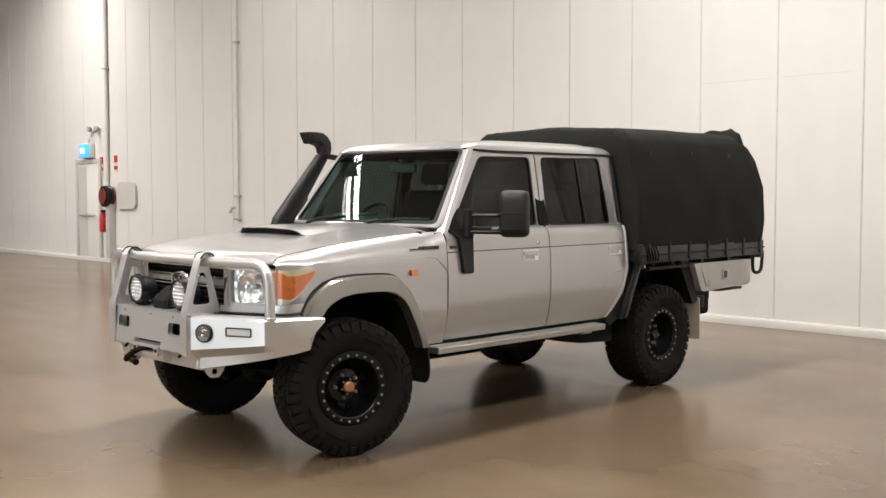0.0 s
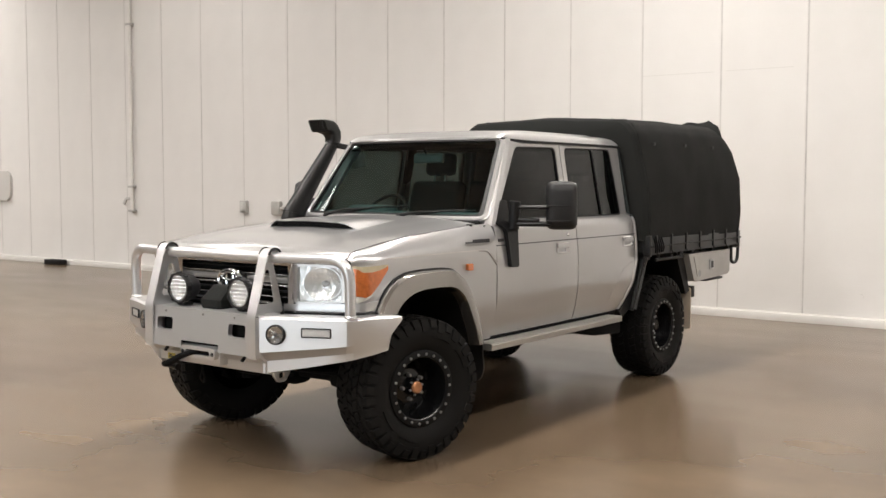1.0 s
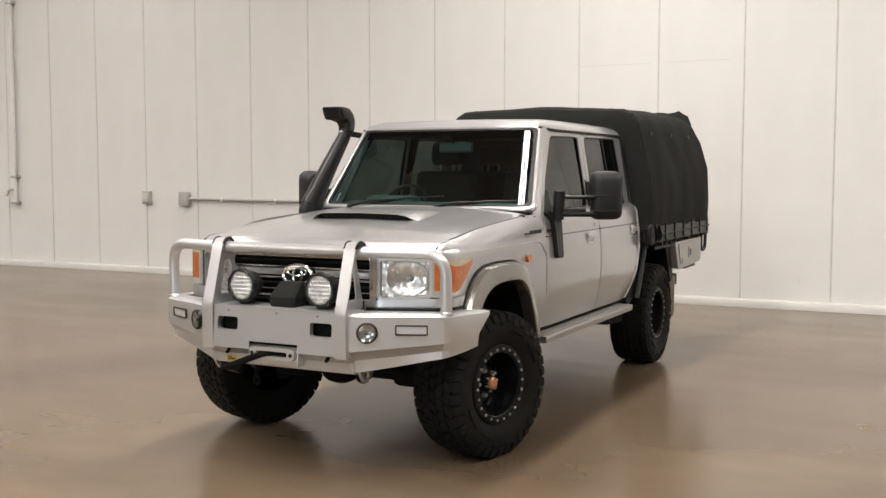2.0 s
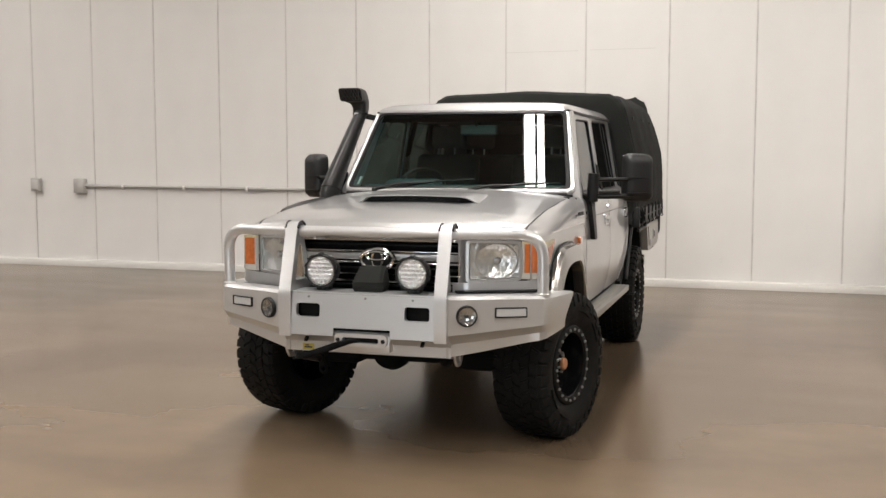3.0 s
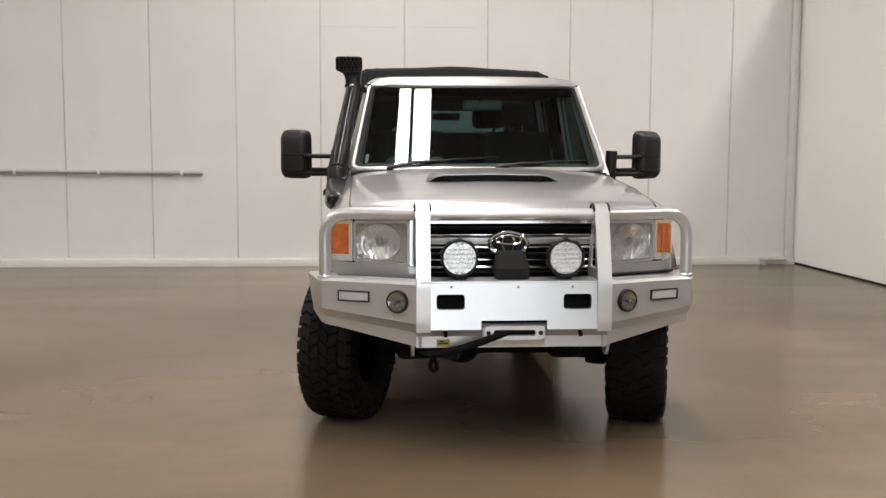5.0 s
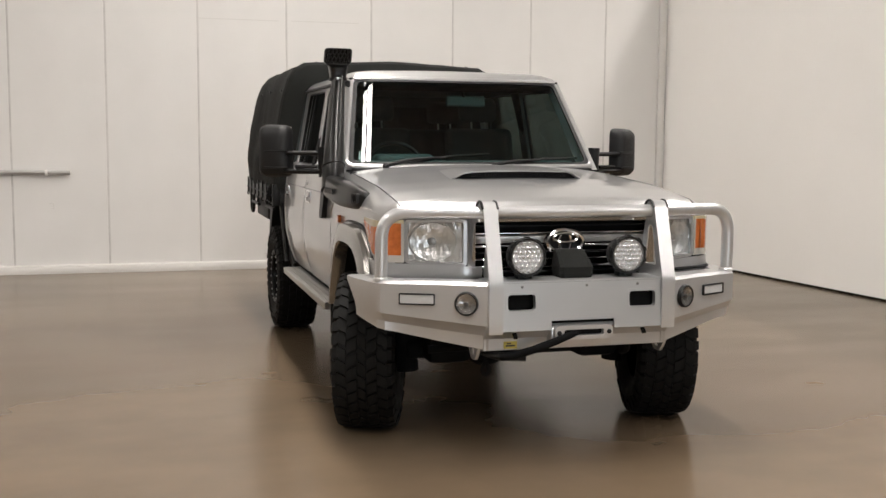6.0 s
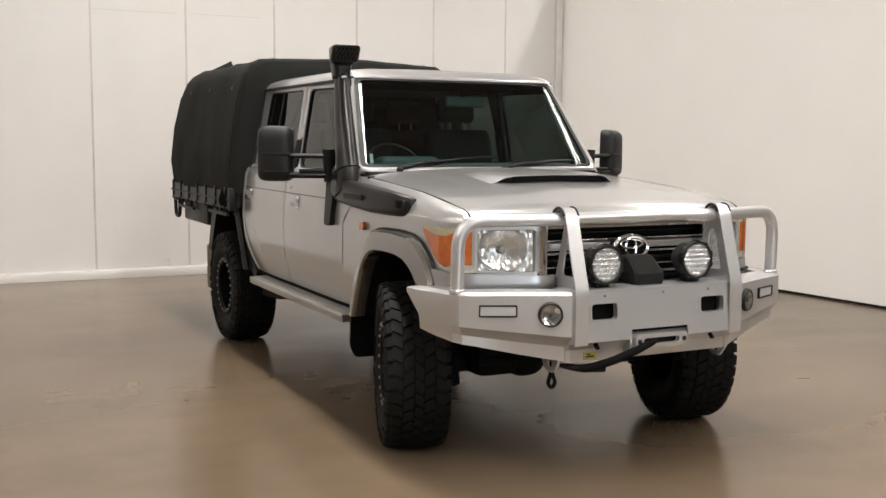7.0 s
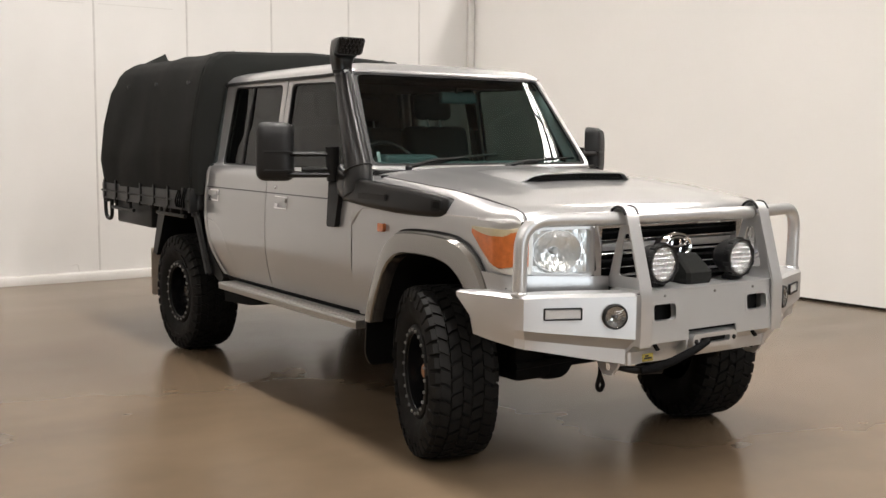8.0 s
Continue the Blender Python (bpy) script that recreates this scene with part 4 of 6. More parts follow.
for s in (1, -1):
    # headlight: bowl, bulb, side cell and clear lens
    loop = round_loop([(s * 0.497, 0.945), (s * 0.757, 0.962), (s * 0.757, 1.15), (s * 0.497, 1.155)], 0.018)
    hl = part("headlight", slab(bmesh.new(), loop, lambda p, d: Vector((p[0], -0.60 + d, p[1])), 0.03), GREY_GRILLE, TRUCK, "clear rectangular headlight")
    m = Matrix.Translation((s * 0.635, 0, 1.052))

    rnd = random.Random(31)
    bm = bmesh.new()
    for i in range(30):
        for j in range(11):
            u0, v0 = i / 30, j / 11
            tx, tz, lift = rnd.uniform(-0.2, 0.2), rnd.uniform(-0.1, 0.1), rnd.uniform(-0.0008, 0.0008)
            quad = []
            for du, dv in ((0, 0), (1, 0), (1, 1), (0, 1)):
                x, z = 0.503 + 0.249 * (u0 + du / 30), 0.953 + 0.194 * (v0 + dv / 11)
                r = min(1.0, math.hypot((x - 0.64) / 0.112, (z - 1.052) / 0.1))
                y = -0.664 + 0.03 * (1 - r * r) + lift + tx * (du - 0.5) * 0.0083 + tz * (dv - 0.5) * 0.0176
                quad.append(bm.verts.new((s * x, y, z)))
            bm.faces.new(quad)
    part("reflector", bm, LAMP_MIRROR, hl, angle=1)
    part("bulb", lathe(bmesh.new(), [(0.016, -0.61), (0.017, -0.65), (0.013, -0.66), (0.003, -0.663)], 16, "Y", m), GREY_GRILLE, hl)
    part("reflector_ring", tube(bmesh.new(), [m @ Vector((0.106 * math.cos(q), -0.668, 0.094 * math.sin(q))) for q in (2 * math.pi * k / 32 for k in range(33))], 0.003, 6, up=(0, 1, 0)), LAMP_MIRROR, hl)
    part("parking_cell", lathe(bmesh.new(), [(0.016, -0.66), (0.014, -0.64), (0.004, -0.63)], 16, "Y", Matrix.Translation((s * 0.515, 0, 1.13)), (0, 1)), CHROME, hl)
    bm = bmesh.new()
    ring_plate(bm, round_loop([(s * 0.487, 0.937), (s * 0.767, 0.949), (s * 0.767, 1.158), (s * 0.487, 1.163)], 0.02), round_loop([(s * 0.502, 0.95), (s * 0.753, 0.962), (s * 0.753, 1.145), (s * 0.502, 1.15)], 0.018), lambda p, d: Vector((p[0], -0.688 + d, p[1])), 0.085)
    part("bezel", bm, PAINT, hl)
    part("lens", slab(bmesh.new(), loop, lambda p, d: Vector((p[0], -0.684 + 0.012 * abs(p[0] - s * 0.63) + d, p[1])), 0.004), CLEAR, hl)
    for ob in (hl, *hl.children):
        for v in ob.data.vertices:
            v.co.y += 0.37 * max(0.0, abs(v.co.x) - 0.497)
    # wrap-round indicator
    def corner(t, z, off=0.0, s=s):
        """Runs from the headlight's edge round the corner and back along the fender."""
        x = float(np.interp(t, [0, 0.38, 0.5, 0.62, 1.0], [0.770, 0.846, 0.870, 0.885, 0.897]))
        y = float(np.interp(t, [0, 0.38, 0.5, 0.62, 1.0], [-0.594, -0.564, -0.54, -0.50, -0.36]))
        return Vector((s * (x + off), y - off * (1 - t), z))

    def ind_fn(u, v, hi=1.158):
        a = float(np.interp(u, [0, 0.4, 0.52, 0.66, 0.82, 1.0], [0.955, 0.955, 0.962, 0.99, 1.05, 1.128]))
        top = float(np.interp(u, [0, 0.34, 0.46, 1.0], [hi, hi, hi - 0.006, hi]))
        return corner(u, a + (top - a) * v)

    def band(u):
        """The lower and upper edge of the amber cell within the lens."""
        return float(np.interp(u, [0, 0.38, 0.55, 1], [0.17, 0.17, 0.07, 0.05])), float(np.interp(u, [0, 0.36, 0.5, 1], [0.92, 0.92, 0.84, 0.7]))
    ind = part("indicator", sheet(lambda u, v: ind_fn(0.06 + 0.94 * u, band(u)[0] + (band(u)[1] - band(u)[0]) * v), 22, 6, 0.02), AMBER, TRUCK, "amber corner indicator lens")
    part("indicator_rim", sheet(lambda u, v: ind_fn(u, band(u)[1] + (1 - band(u)[1]) * v), 22, 2, 0.02), PALE_LENS, ind, "yellowed clear top of the lens")
    part("indicator_foot", sheet(lambda u, v: ind_fn(u, band(u)[0] * v), 22, 2, 0.02), CLEAR_CELL, ind, "clear foot of the lens")
    part("indicator_edge", sheet(lambda u, v: ind_fn(0.056 * u, 0.17 + 0.75 * v), 2, 4, 0.02), CLEAR_CELL, ind)
    # filler below the headlight and indicator
    def fill_fn(u, v, s=s):
        x = float(np.interp(u, [0, 0.2, 0.72, 0.86, 0.95, 1.0], [0.42, 0.50, 0.80, 0.868, 0.885, 0.892]))
        y = float(np.interp(u, [0, 0.2, 0.72, 0.86, 0.95, 1.0], [-0.705, -0.70, -0.592, -0.55, -0.50, -0.36]))
        top = float(np.interp(u, [0, 0.7, 0.9, 1.0], [0.935, 0.950, 0.953, 0.96]))
        return Vector((s * x, y - 0.004 * math.sin(v * math.pi), 0.868 + (top - 0.868) * v))
    part("lamp_filler_panel", sheet(fill_fn, 24, 5, 0.015), PAINT, TRUCK)
    # black tube drawn for the dark gap between filler panel and bar
    part("bumper_seal", tube(bmesh.new(), [fill_fn(0.03 + 0.95 * k / 24, 0.34) + Vector((s * 0.003, -0.004, 0)) for k in range(25)], 0.008, 8), BLACK, TRUCK)

# ---- bull bar ----
BAR = part("bull_bar", bmesh.new(), ALLOY, TRUCK, "silver painted alloy bull bar")


def bar_section(x, y, top, mid, slope, low, nx, ny, s, step=0.055):
    """The bar's cross-section at a station, set back along (nx, ny)."""
    back = lambda q: (s * (x - nx * q), y - ny * q)
    pts = [(0.11, top + 0.004), (0.02, top + 0.002), (0.0, top - 0.012), (0.0, mid), (step, slope), (step + 0.002, low), (step + 0.03, low - 0.006), (0.13, low)]
    return [Vector((*back(q), z)) for q, z in pts]


for s in (1, -1):
    st = [(0.463, -0.945, 0.888, 0.69, 0.634, 0.567, 0.40, -0.917), (0.68, -0.842, 0.888, 0.712, 0.66, 0.606, 0.433, -0.9), (0.86, -0.765, 0.887, 0.732, 0.686, 0.643, 0.5, -0.866),
          (0.918, -0.738, 0.886, 0.74, 0.696, 0.654, 0.75, -0.66), (0.943, -0.69, 0.886, 0.745, 0.702, 0.662, 0.95, -0.3), (0.966, -0.55, 0.884, 0.752, 0.712, 0.676, 0.979, -0.2), (0.985, -0.46, 0.881, 0.762, 0.727, 0.692, 0.985, -0.18)]
    bm = bmesh.new()
    secs = [bar_section(*a, s, q) for a, q in zip(st, (0.058, 0.056, 0.05, 0.034, 0.02, 0.012, 0.008))]
    e = list(secs[-1])
    end = [Vector()] * 8
    for k, (q, z) in enumerate([(0.22, 0.878), (0.02, 0.877), (0, 0.872), (0.0, 0.855), (0.05, 0.85), (0.05, 0.848), (0.09, 0.846), (0.2, 0.846)]):
        end[k] = Vector((s * (1.003 - q), -0.368 - 0.1 * q, z))
    loft(bm, secs + [end])
    wing = part("wing", bm, ALLOY, BAR, angle=28)
    # fog lamp
    m = Matrix.Translation((s * 0.553, -0.904, 0.793)) @ Matrix.Rotation(s * radians(25.4), 4, "Z")
    fog = part("fog_lamp", lathe(bmesh.new(), [(0.056, 0.004), (0.055, -0.012), (0.051, -0.018), (0.046, -0.017), (0.045, -0.005)], 32, "Y", m, (1, 0)), BLACK, TRUCK, "round fog lamp with a black ring")
    part("reflector", facet_bowl(m @ Matrix.Translation((0, -0.0135, 0)), 0.046, 0.0105, 4, 14, 5), FOG_MIRROR, fog, angle=1)
    part("bulb", lathe(bmesh.new(), [(0.009, -0.003), (0.009, -0.012), (0.004, -0.014)], 12, "Y", m, (0, 1)), DARK_GRILLE, fog)
    part("fog_lens", lathe(bmesh.new(), [(0.046, -0.0155), (0.03, -0.019), (0.012, -0.0205), (0.002, -0.021)], 24, "Y", m, (0, 1)), CLEAR, fog)
    # marker lamp in the wing
    m = Matrix.Translation((s * 0.763, -0.8095, 0.808)) @ Matrix.Rotation(s * radians(25.4), 4, "Z")
    ring = ring_plate(bmesh.new(), round_loop([(-0.084, -0.0265), (0.084, -0.0265), (0.084, 0.0265), (-0.084, 0.0265)], 0.006), round_loop([(-0.079, -0.0215), (0.079, -0.0215), (0.079, 0.0215), (-0.079, 0.0215)], 0.004), lambda p, d: m @ Vector((p[0], -0.006 + d, p[1])), 0.02)
    mk = part("marker_lamp", ring, BLACK, TRUCK, "rectangular marker lamp in a black rim")
    bm = bmesh.new()
    box(bm, -0.078, 0.078, -0.003, 0.006, -0.0205, 0.0205, 0.002, 1, m)
    part("marker_lens", bm, WHITE_LENS, mk, "white marker lens")
    # upright: folded plate with a window, curled over the top tube
    fl = [(-0.966, 0.655), (-0.969, 0.70), (-0.968, 0.885), (-0.925, 1.03), (-0.878, 1.19), (-0.866, 1.225), (-0.845, 1.248), (-0.815, 1.252), (-0.79, 1.24), (-0.776, 1.215)]
    bm = bmesh.new()
    secs = []
    path = resample(fl, 40)
    for k, p in enumerate(path):
        t = (path[min(k + 1, 39)] - path[max(k - 1, 0)]).normalized()
        n = Vector((t[1], -t[0])) * 0.004
        secs.append([Vector((s * x, p[0] + n[0] * q, p[1] + n[1] * q)) for x, q in ((0.398, 1), (0.466, 1), (0.466, -1), (0.398, -1))])
    loft(bm, secs)
    up = part("upright", bm, ALLOY, BAR)
    # thin black tubes along both edges of the curl
    curl = resample([(-0.868, 1.222), (-0.847, 1.2505), (-0.815, 1.2565), (-0.787, 1.244), (-0.772, 1.215)], 10)
    for x in (0.396, 0.468):
        part("edge_rubber", tube(bmesh.new(), [Vector((s * x, p[0], p[1])) for p in curl], 0.0065, 8), BLACK, up, "thin black edging of the curl")
    outer = round_loop([(-0.955, 0.89), (-0.872, 1.195), (-0.785, 1.195), (-0.70, 0.89)], 0.02)
    hole = round_loop([(-0.895, 0.945), (-0.842, 1.135), (-0.805, 1.135), (-0.768, 0.945)], 0.025)
    part("side_plate", ring_plate(bmesh.new(), outer, hole, lambda p, d: Vector((s * (0.402 + d), p[0], p[1])), 0.008), ALLOY, BAR)
    part("upright_return", boxes((s * 0.4625 - 0.0035, s * 0.4625 + 0.0035, -0.966, -0.905, 0.66, 0.884)), ALLOY, BAR)
    # loop over the headlight
    bm = bmesh.new()
    tube(bm, arc_path([(s * 0.40, -0.822, 1.203), (s * 0.904, -0.697, 1.203), (s * 0.904, -0.69, 0.88)], 0.13, 10), 0.030, 18)
    part("headlight_hoop", bm, ALLOY, BAR)
    part("hoop_foot", lathe(bmesh.new(), [(0.037, 0.884), (0.037, 0.894), (0.031, 0.9)], 20, "Z", Matrix.Translation((s * 0.904, -0.69, 0))), ALLOY, BAR)
part("top_tube", tube(bmesh.new(), [(-0.40, -0.822, 1.203), (0.40, -0.822, 1.203)], 0.0305, 18), ALLOY, BAR)
# centre channel with two number-plate-side openings, built from pieces round the holes
HX0, HX1, HZ0, HZ1 = 0.236, 0.371, 0.760, 0.833
bm = bmesh.new()
to_face = lambda p, d: Vector((p[0], -0.966 + 0.09 * (p[1] - 0.665) + d, p[1]))
xs, zs = [-0.42, -HX1, -HX0, -0.158, 0.158, HX0, HX1, 0.42], [0.665, 0.708, HZ0, HZ1, 0.885]
grid = [[bm.verts.new(to_face((x, z), 0.0)) for z in zs] for x in xs]
cells = [bm.faces.new((grid[i][k], grid[i + 1][k], grid[i + 1][k + 1], grid[i][k + 1])) for i in range(7) for k in range(4) if not (k == 2 and i in (1, 5)) and not (k == 0 and i == 3)]
bmesh.ops.delete(bm, geom=[v for v in bm.verts if not v.link_faces], context="VERTS")
bm.normal_update()
bmesh.ops.solidify(bm, geom=cells, thickness=0.01)
part("centre_channel", bm, ALLOY, BAR, angle=20)
part("top_plate", slab(bmesh.new(), [(-0.46, 0.886), (0.46, 0.886), (0.46, 0.893), (-0.46, 0.893)], to_face, 0.17), ALLOY, BAR, angle=20)
for s in (1, -1):
    o = round_loop([(s * (HX0 - 0.012), HZ0 - 0.012), (s * (HX1 + 0.012), HZ0 - 0.012), (s * (HX1 + 0.012), HZ1 + 0.012), (s * (HX0 - 0.012), HZ1 + 0.012)], 0.022)
    q = round_loop([(s * HX0, HZ0), (s * HX1, HZ0), (s * HX1, HZ1), (s * HX0, HZ1)], 0.018)
    part("opening_rim", ring_plate(bmesh.new(), o, q, lambda p, d: Vector((p[0], -0.968 + 0.09 * (p[1] - 0.665) + d, p[1])), 0.03), ALLOY, BAR)
    part("opening_back", boxes((s * 0.30 - 0.085, s * 0.30 + 0.085, -0.89, -0.87, 0.745, 0.85)), VOID, BAR)
bm = bmesh.new()
secs = []
for x in (-0.463, 0.463):
    secs.append([Vector((x, y, z)) for y, z in ((-0.947, 0.675), (-0.885, 0.62), (-0.885, 0.566), (-0.855, 0.558), (-0.74, 0.566), (-0.74, 0.60), (-0.86, 0.64), (-0.93, 0.69))])
loft(bm, secs)
part("lower_pan", bm, ALLOY, BAR, angle=28)
for x in (-0.325, 0.325):
    bm = bmesh.new()
    m = pose(x, -0.918, 0.648, -48)
    box(bm, -0.028, 0.028, -0.006, 0.004, 0.012, 0.024, 0.0, 1, m)
    box(bm, -0.009, 0.009, -0.006, 0.004, -0.03, 0.014, 0.0, 1, m)
    part("tee_slot", bm, VOID, BAR)
part("sticker", boxes((-0.365, -0.30, -0.888, -0.8855, 0.572, 0.606)), YELLOW, BAR, "small worn yellow sticker")
part("sticker_bar", boxes((-0.355, -0.31, -0.890, -0.8885, 0.582, 0.590), (-0.35, -0.33, -0.890, -0.8885, 0.593, 0.600)), INK, BAR)
for x in (-0.30, 0.02, 0.28):
    part("bolt", lathe(bmesh.new(), [(0.007, 0.0), (0.007, -0.005), (0.004, -0.007)], 6, "Y", Matrix.Translation((x, -0.947, 0.868))), BOLT_STEEL, BAR)
# recovery eye plates below the bar
for s in (1, -1):
    bm = bmesh.new()
    tab = round_loop([(-0.075, 0.035), (0.075, 0.035), (0.06, 0.0), (0.028, -0.038), (-0.028, -0.038), (-0.06, 0.0)], 0.012)
    slot = round_loop([(-0.02, 0.014), (-0.006, 0.016), (0.02, 0.014), (0.02, -0.016), (0.006, -0.018), (-0.02, -0.016)], 0.008)
    ring_plate(bm, tab, slot, lambda p, d, s=s: Vector((s * (0.47 + d), -0.79 + p[0], 0.548 + p[1])), 0.014)
    part("recovery_eye", bm, ALLOY, BAR, "alloy tab with a slot")

# winch fairlead and rope
part("winch_recess", boxes((-0.157, 0.157, -0.93, -0.80, 0.672, 0.712)), VOID, TRUCK)
part("fairlead_plate", boxes((-0.15, 0.15, -0.945, -0.85, 0.585, 0.672), bevel=0.004), ALLOY, TRUCK)
fl = part("fairlead", ring_plate(bmesh.new(), round_loop([(-0.145, 0.618), (0.145, 0.618), (0.145, 0.684), (-0.145, 0.684)], 0.03, 6), round_loop([(-0.1, 0.637), (0.1, 0.637), (0.1, 0.665), (-0.1, 0.665)], 0.014, 6), lambda p, d: Vector((p[0], -0.978 + d, p[1])), 0.06), ALLOY, TRUCK, "pale alloy hawse fairlead")
part("fairlead_slot", boxes((-0.11, 0.11, -0.949, -0.946, 0.632, 0.670)), VOID, fl)
for x in (-0.125, 0.125):
    part("fairlead_bolt", lathe(bmesh.new(), [(0.012, -0.972), (0.012, -0.982), (0.006, -0.986)], 6, "Y", Matrix.Translation((x, 0, 0.651))), BLACK, fl)
rope = part("winch_rope", tube(bmesh.new(), [(-0.01, -0.95, 0.652), (-0.06, -0.982, 0.646), (-0.14, -0.985, 0.618), (-0.25, -0.96, 0.575), (-0.33, -0.93, 0.548), (-0.385, -0.90, 0.538)], [0.012, 0.016, 0.018, 0.019, 0.019, 0.018], 12), ROPE, TRUCK, "black winch rope hooked under the bar")
hk = bmesh.new()
tube(hk, arc_path([(-0.26, -0.90, 0.53), (-0.40, -0.87, 0.535), (-0.445, -0.80, 0.545)], 0.04), [0.02, 0.02, 0.019, 0.018, 0.017, 0.016, 0.015, 0.015, 0.014], 10)
part("rope_hook", hk, BLACK, rope)
sh = bmesh.new()
tube(sh, arc_path([(-0.363, -0.62, 0.52), (-0.363, -0.62, 0.47), (-0.385, -0.62, 0.41), (-0.363, -0.62, 0.385), (-0.341, -0.62, 0.41), (-0.363, -0.62, 0.46)], 0.03), 0.010, 8)
part("tow_hook", sh, VOID, TRUCK)
sh = bmesh.new()
tube(sh, arc_path([(0.363, -0.66, 0.56), (0.363, -0.68, 0.50), (0.363, -0.62, 0.48)], 0.03), 0.022, 8)
part("tow_hook", sh, VOID, TRUCK)

# driving lamps and the black cover between them
for s in (1, -1):
    m = Matrix.Translation((s * 0.256, -0.885, 0.999)) @ Matrix.Scale(0.93, 4)
    lamp = part("driving_lamp", lathe(bmesh.new(), [(0.03, 0.13), (0.06, 0.12), (0.082, 0.085), (0.09, 0.03), (0.097, 0.02), (0.097, -0.012), (0.093, -0.018), (0.084, -0.016), (0.083, 0.0)], 40, "Y", m, (1, 0)), BLACK, TRUCK, "round black LED driving lamp")
    part("lamp_dish", lathe(bmesh.new(), [(0.084, -0.007), (0.02, -0.006), (0.004, -0.006)], 32, "Y", m, (0, 1)), LED_WHITE, lamp)
    for row in range(-3, 4):
        for col in range(-3, 4):
            x, z = col * 0.024 + (0.012 if row % 2 else 0), row * 0.0235
            if math.hypot(x, z) < 0.074:
                bm = bmesh.new()
                lathe(bm, [(0.0112, -0.007), (0.0095, -0.0115), (0.0055, -0.0145), (0.002, -0.0155)], 8, "Y", m @ Matrix.Translation((x, 0, z)), (0, 1))
                part("led_cell", bm, LED_WHITE, lamp)
    part("lamp_lens", lathe(bmesh.new(), [(0.084, -0.0175), (0.05, -0.0195), (0.004, -0.02)], 32, "Y", m, (0, 1)), CLEAR, lamp)
    for k in range(10):
        a = 2 * math.pi * k / 10
        bm = bmesh.new()
        box(bm, -0.012, 0.012, -0.016, 0.02, 0.094, 0.103, 0.003, 1, m @ Matrix.Rotation(a, 4, "Y"))
        part("bezel_lug", bm, BLACK, lamp)
    bm = bmesh.new()
    box(bm, s * 0.256 - 0.035, s * 0.256 + 0.035, -0.87, -0.81, 0.893, 0.915, 0.004)
    tube(bm, [(s * 0.256 - 0.03, -0.84, 0.91), (s * 0.256 - 0.03, -0.84, 0.95)], 0.012, 8)
    tube(bm, [(s * 0.256 + 0.03, -0.84, 0.91), (s * 0.256 + 0.03, -0.84, 0.95)], 0.012, 8)
    part("lamp_bracket", bm, BLACK, lamp)
bm = bmesh.new()
loft(bm, [[Vector((x * w, y + (dy if y < -0.8 else 0.0), z)) for x, y in ((-1, -0.865), (-0.8, -0.878), (0.8, -0.878), (1, -0.865), (0.96, -0.755), (-0.96, -0.755))] for w, z, dy in ((0.078, 0.893, 0.0), (0.085, 0.915, -0.006), (0.085, 0.945, -0.006), (0.082, 0.956, 0.004), (0.074, 1.012, 0.07), (0.066, 1.022, 0.085))])
part("winch_cover", bm, CANVAS, TRUCK, "black box cover between the driving lamps", angle=12)

# ---- snorkel on the driver's side ----
SN = part("snorkel", bmesh.new(), SNORK, TRUCK, "dark satin air-intake snorkel")
secs = []
for y, z0, z1, x1 in ((-0.116, 1.188, 1.274, 0.872), (-0.106, 1.179, 1.286, 0.888), (-0.03, 1.172, 1.298, 0.913), (0.08, 1.171, 1.31, 0.93), (0.25, 1.174, 1.324, 0.945), (0.45, 1.185, 1.335, 0.95), (0.62, 1.195, 1.345, 0.945), (0.76, 1.205, 1.37, 0.935), (0.86, 1.235, 1.40, 0.925), (0.895, 1.28, 1.42, 0.91)):
    lp = round_loop([(0.80, z0 + 0.004), (x1, z0), (x1 - 0.012, z1 - 0.008), (0.81, z1 - 0.03)], 0.035, 4)
    secs.append([Vector((-p[0], y, p[1])) for p in lp])
bm = bmesh.new()
loft(bm, secs)
part("air_box", bm, SNORK, SN, angle=50)
# the riser: an oval tube, broad at the foot, that leans back along the windscreen pillar
secs = []
for z, y, x, ry, rx in ((1.25, 0.71, -0.878, 0.115, 0.07), (1.33, 0.70, -0.882, 0.1, 0.066), (1.40, 0.718, -0.876, 0.09, 0.061), (1.52, 0.792, -0.857, 0.079, 0.056), (1.66, 0.882, -0.833, 0.069, 0.051), (1.80, 0.972, -0.808, 0.059, 0.046), (1.875, 1.018, -0.793, 0.052, 0.043), (1.915, 1.038, -0.788, 0.049, 0.043)):
    secs.append([Vector((x + rx * math.cos(q), y + ry * math.sin(q), z - 0.35 * ry * math.sin(q))) for q in (2 * math.pi * k / 28 for k in range(28))])
bm = bmesh.new()
loft(bm, secs)
part("riser_tube", bm, SNORK, SN, angle=60)
part("foot_clamp", tube(bmesh.new(), [Vector((-0.878 + 0.065 * math.cos(q), 0.713 + 0.095 * math.sin(q), 1.38 - 0.033 * math.sin(q))) for q in (2 * math.pi * k / 32 for k in range(33))], 0.0045, 6), BLACK, SN)
part("clamp", lathe(bmesh.new(), [(0.047, 1.895), (0.055, 1.899), (0.055, 1.917), (0.047, 1.921)], 24, "Z", Matrix.Translation((-0.788, 1.036, 0))), BLACK, SN)
part("clamp_screw", boxes((-0.81, -0.782, 0.974, 0.988, 1.9, 1.916), bevel=0.003), STEEL, SN)
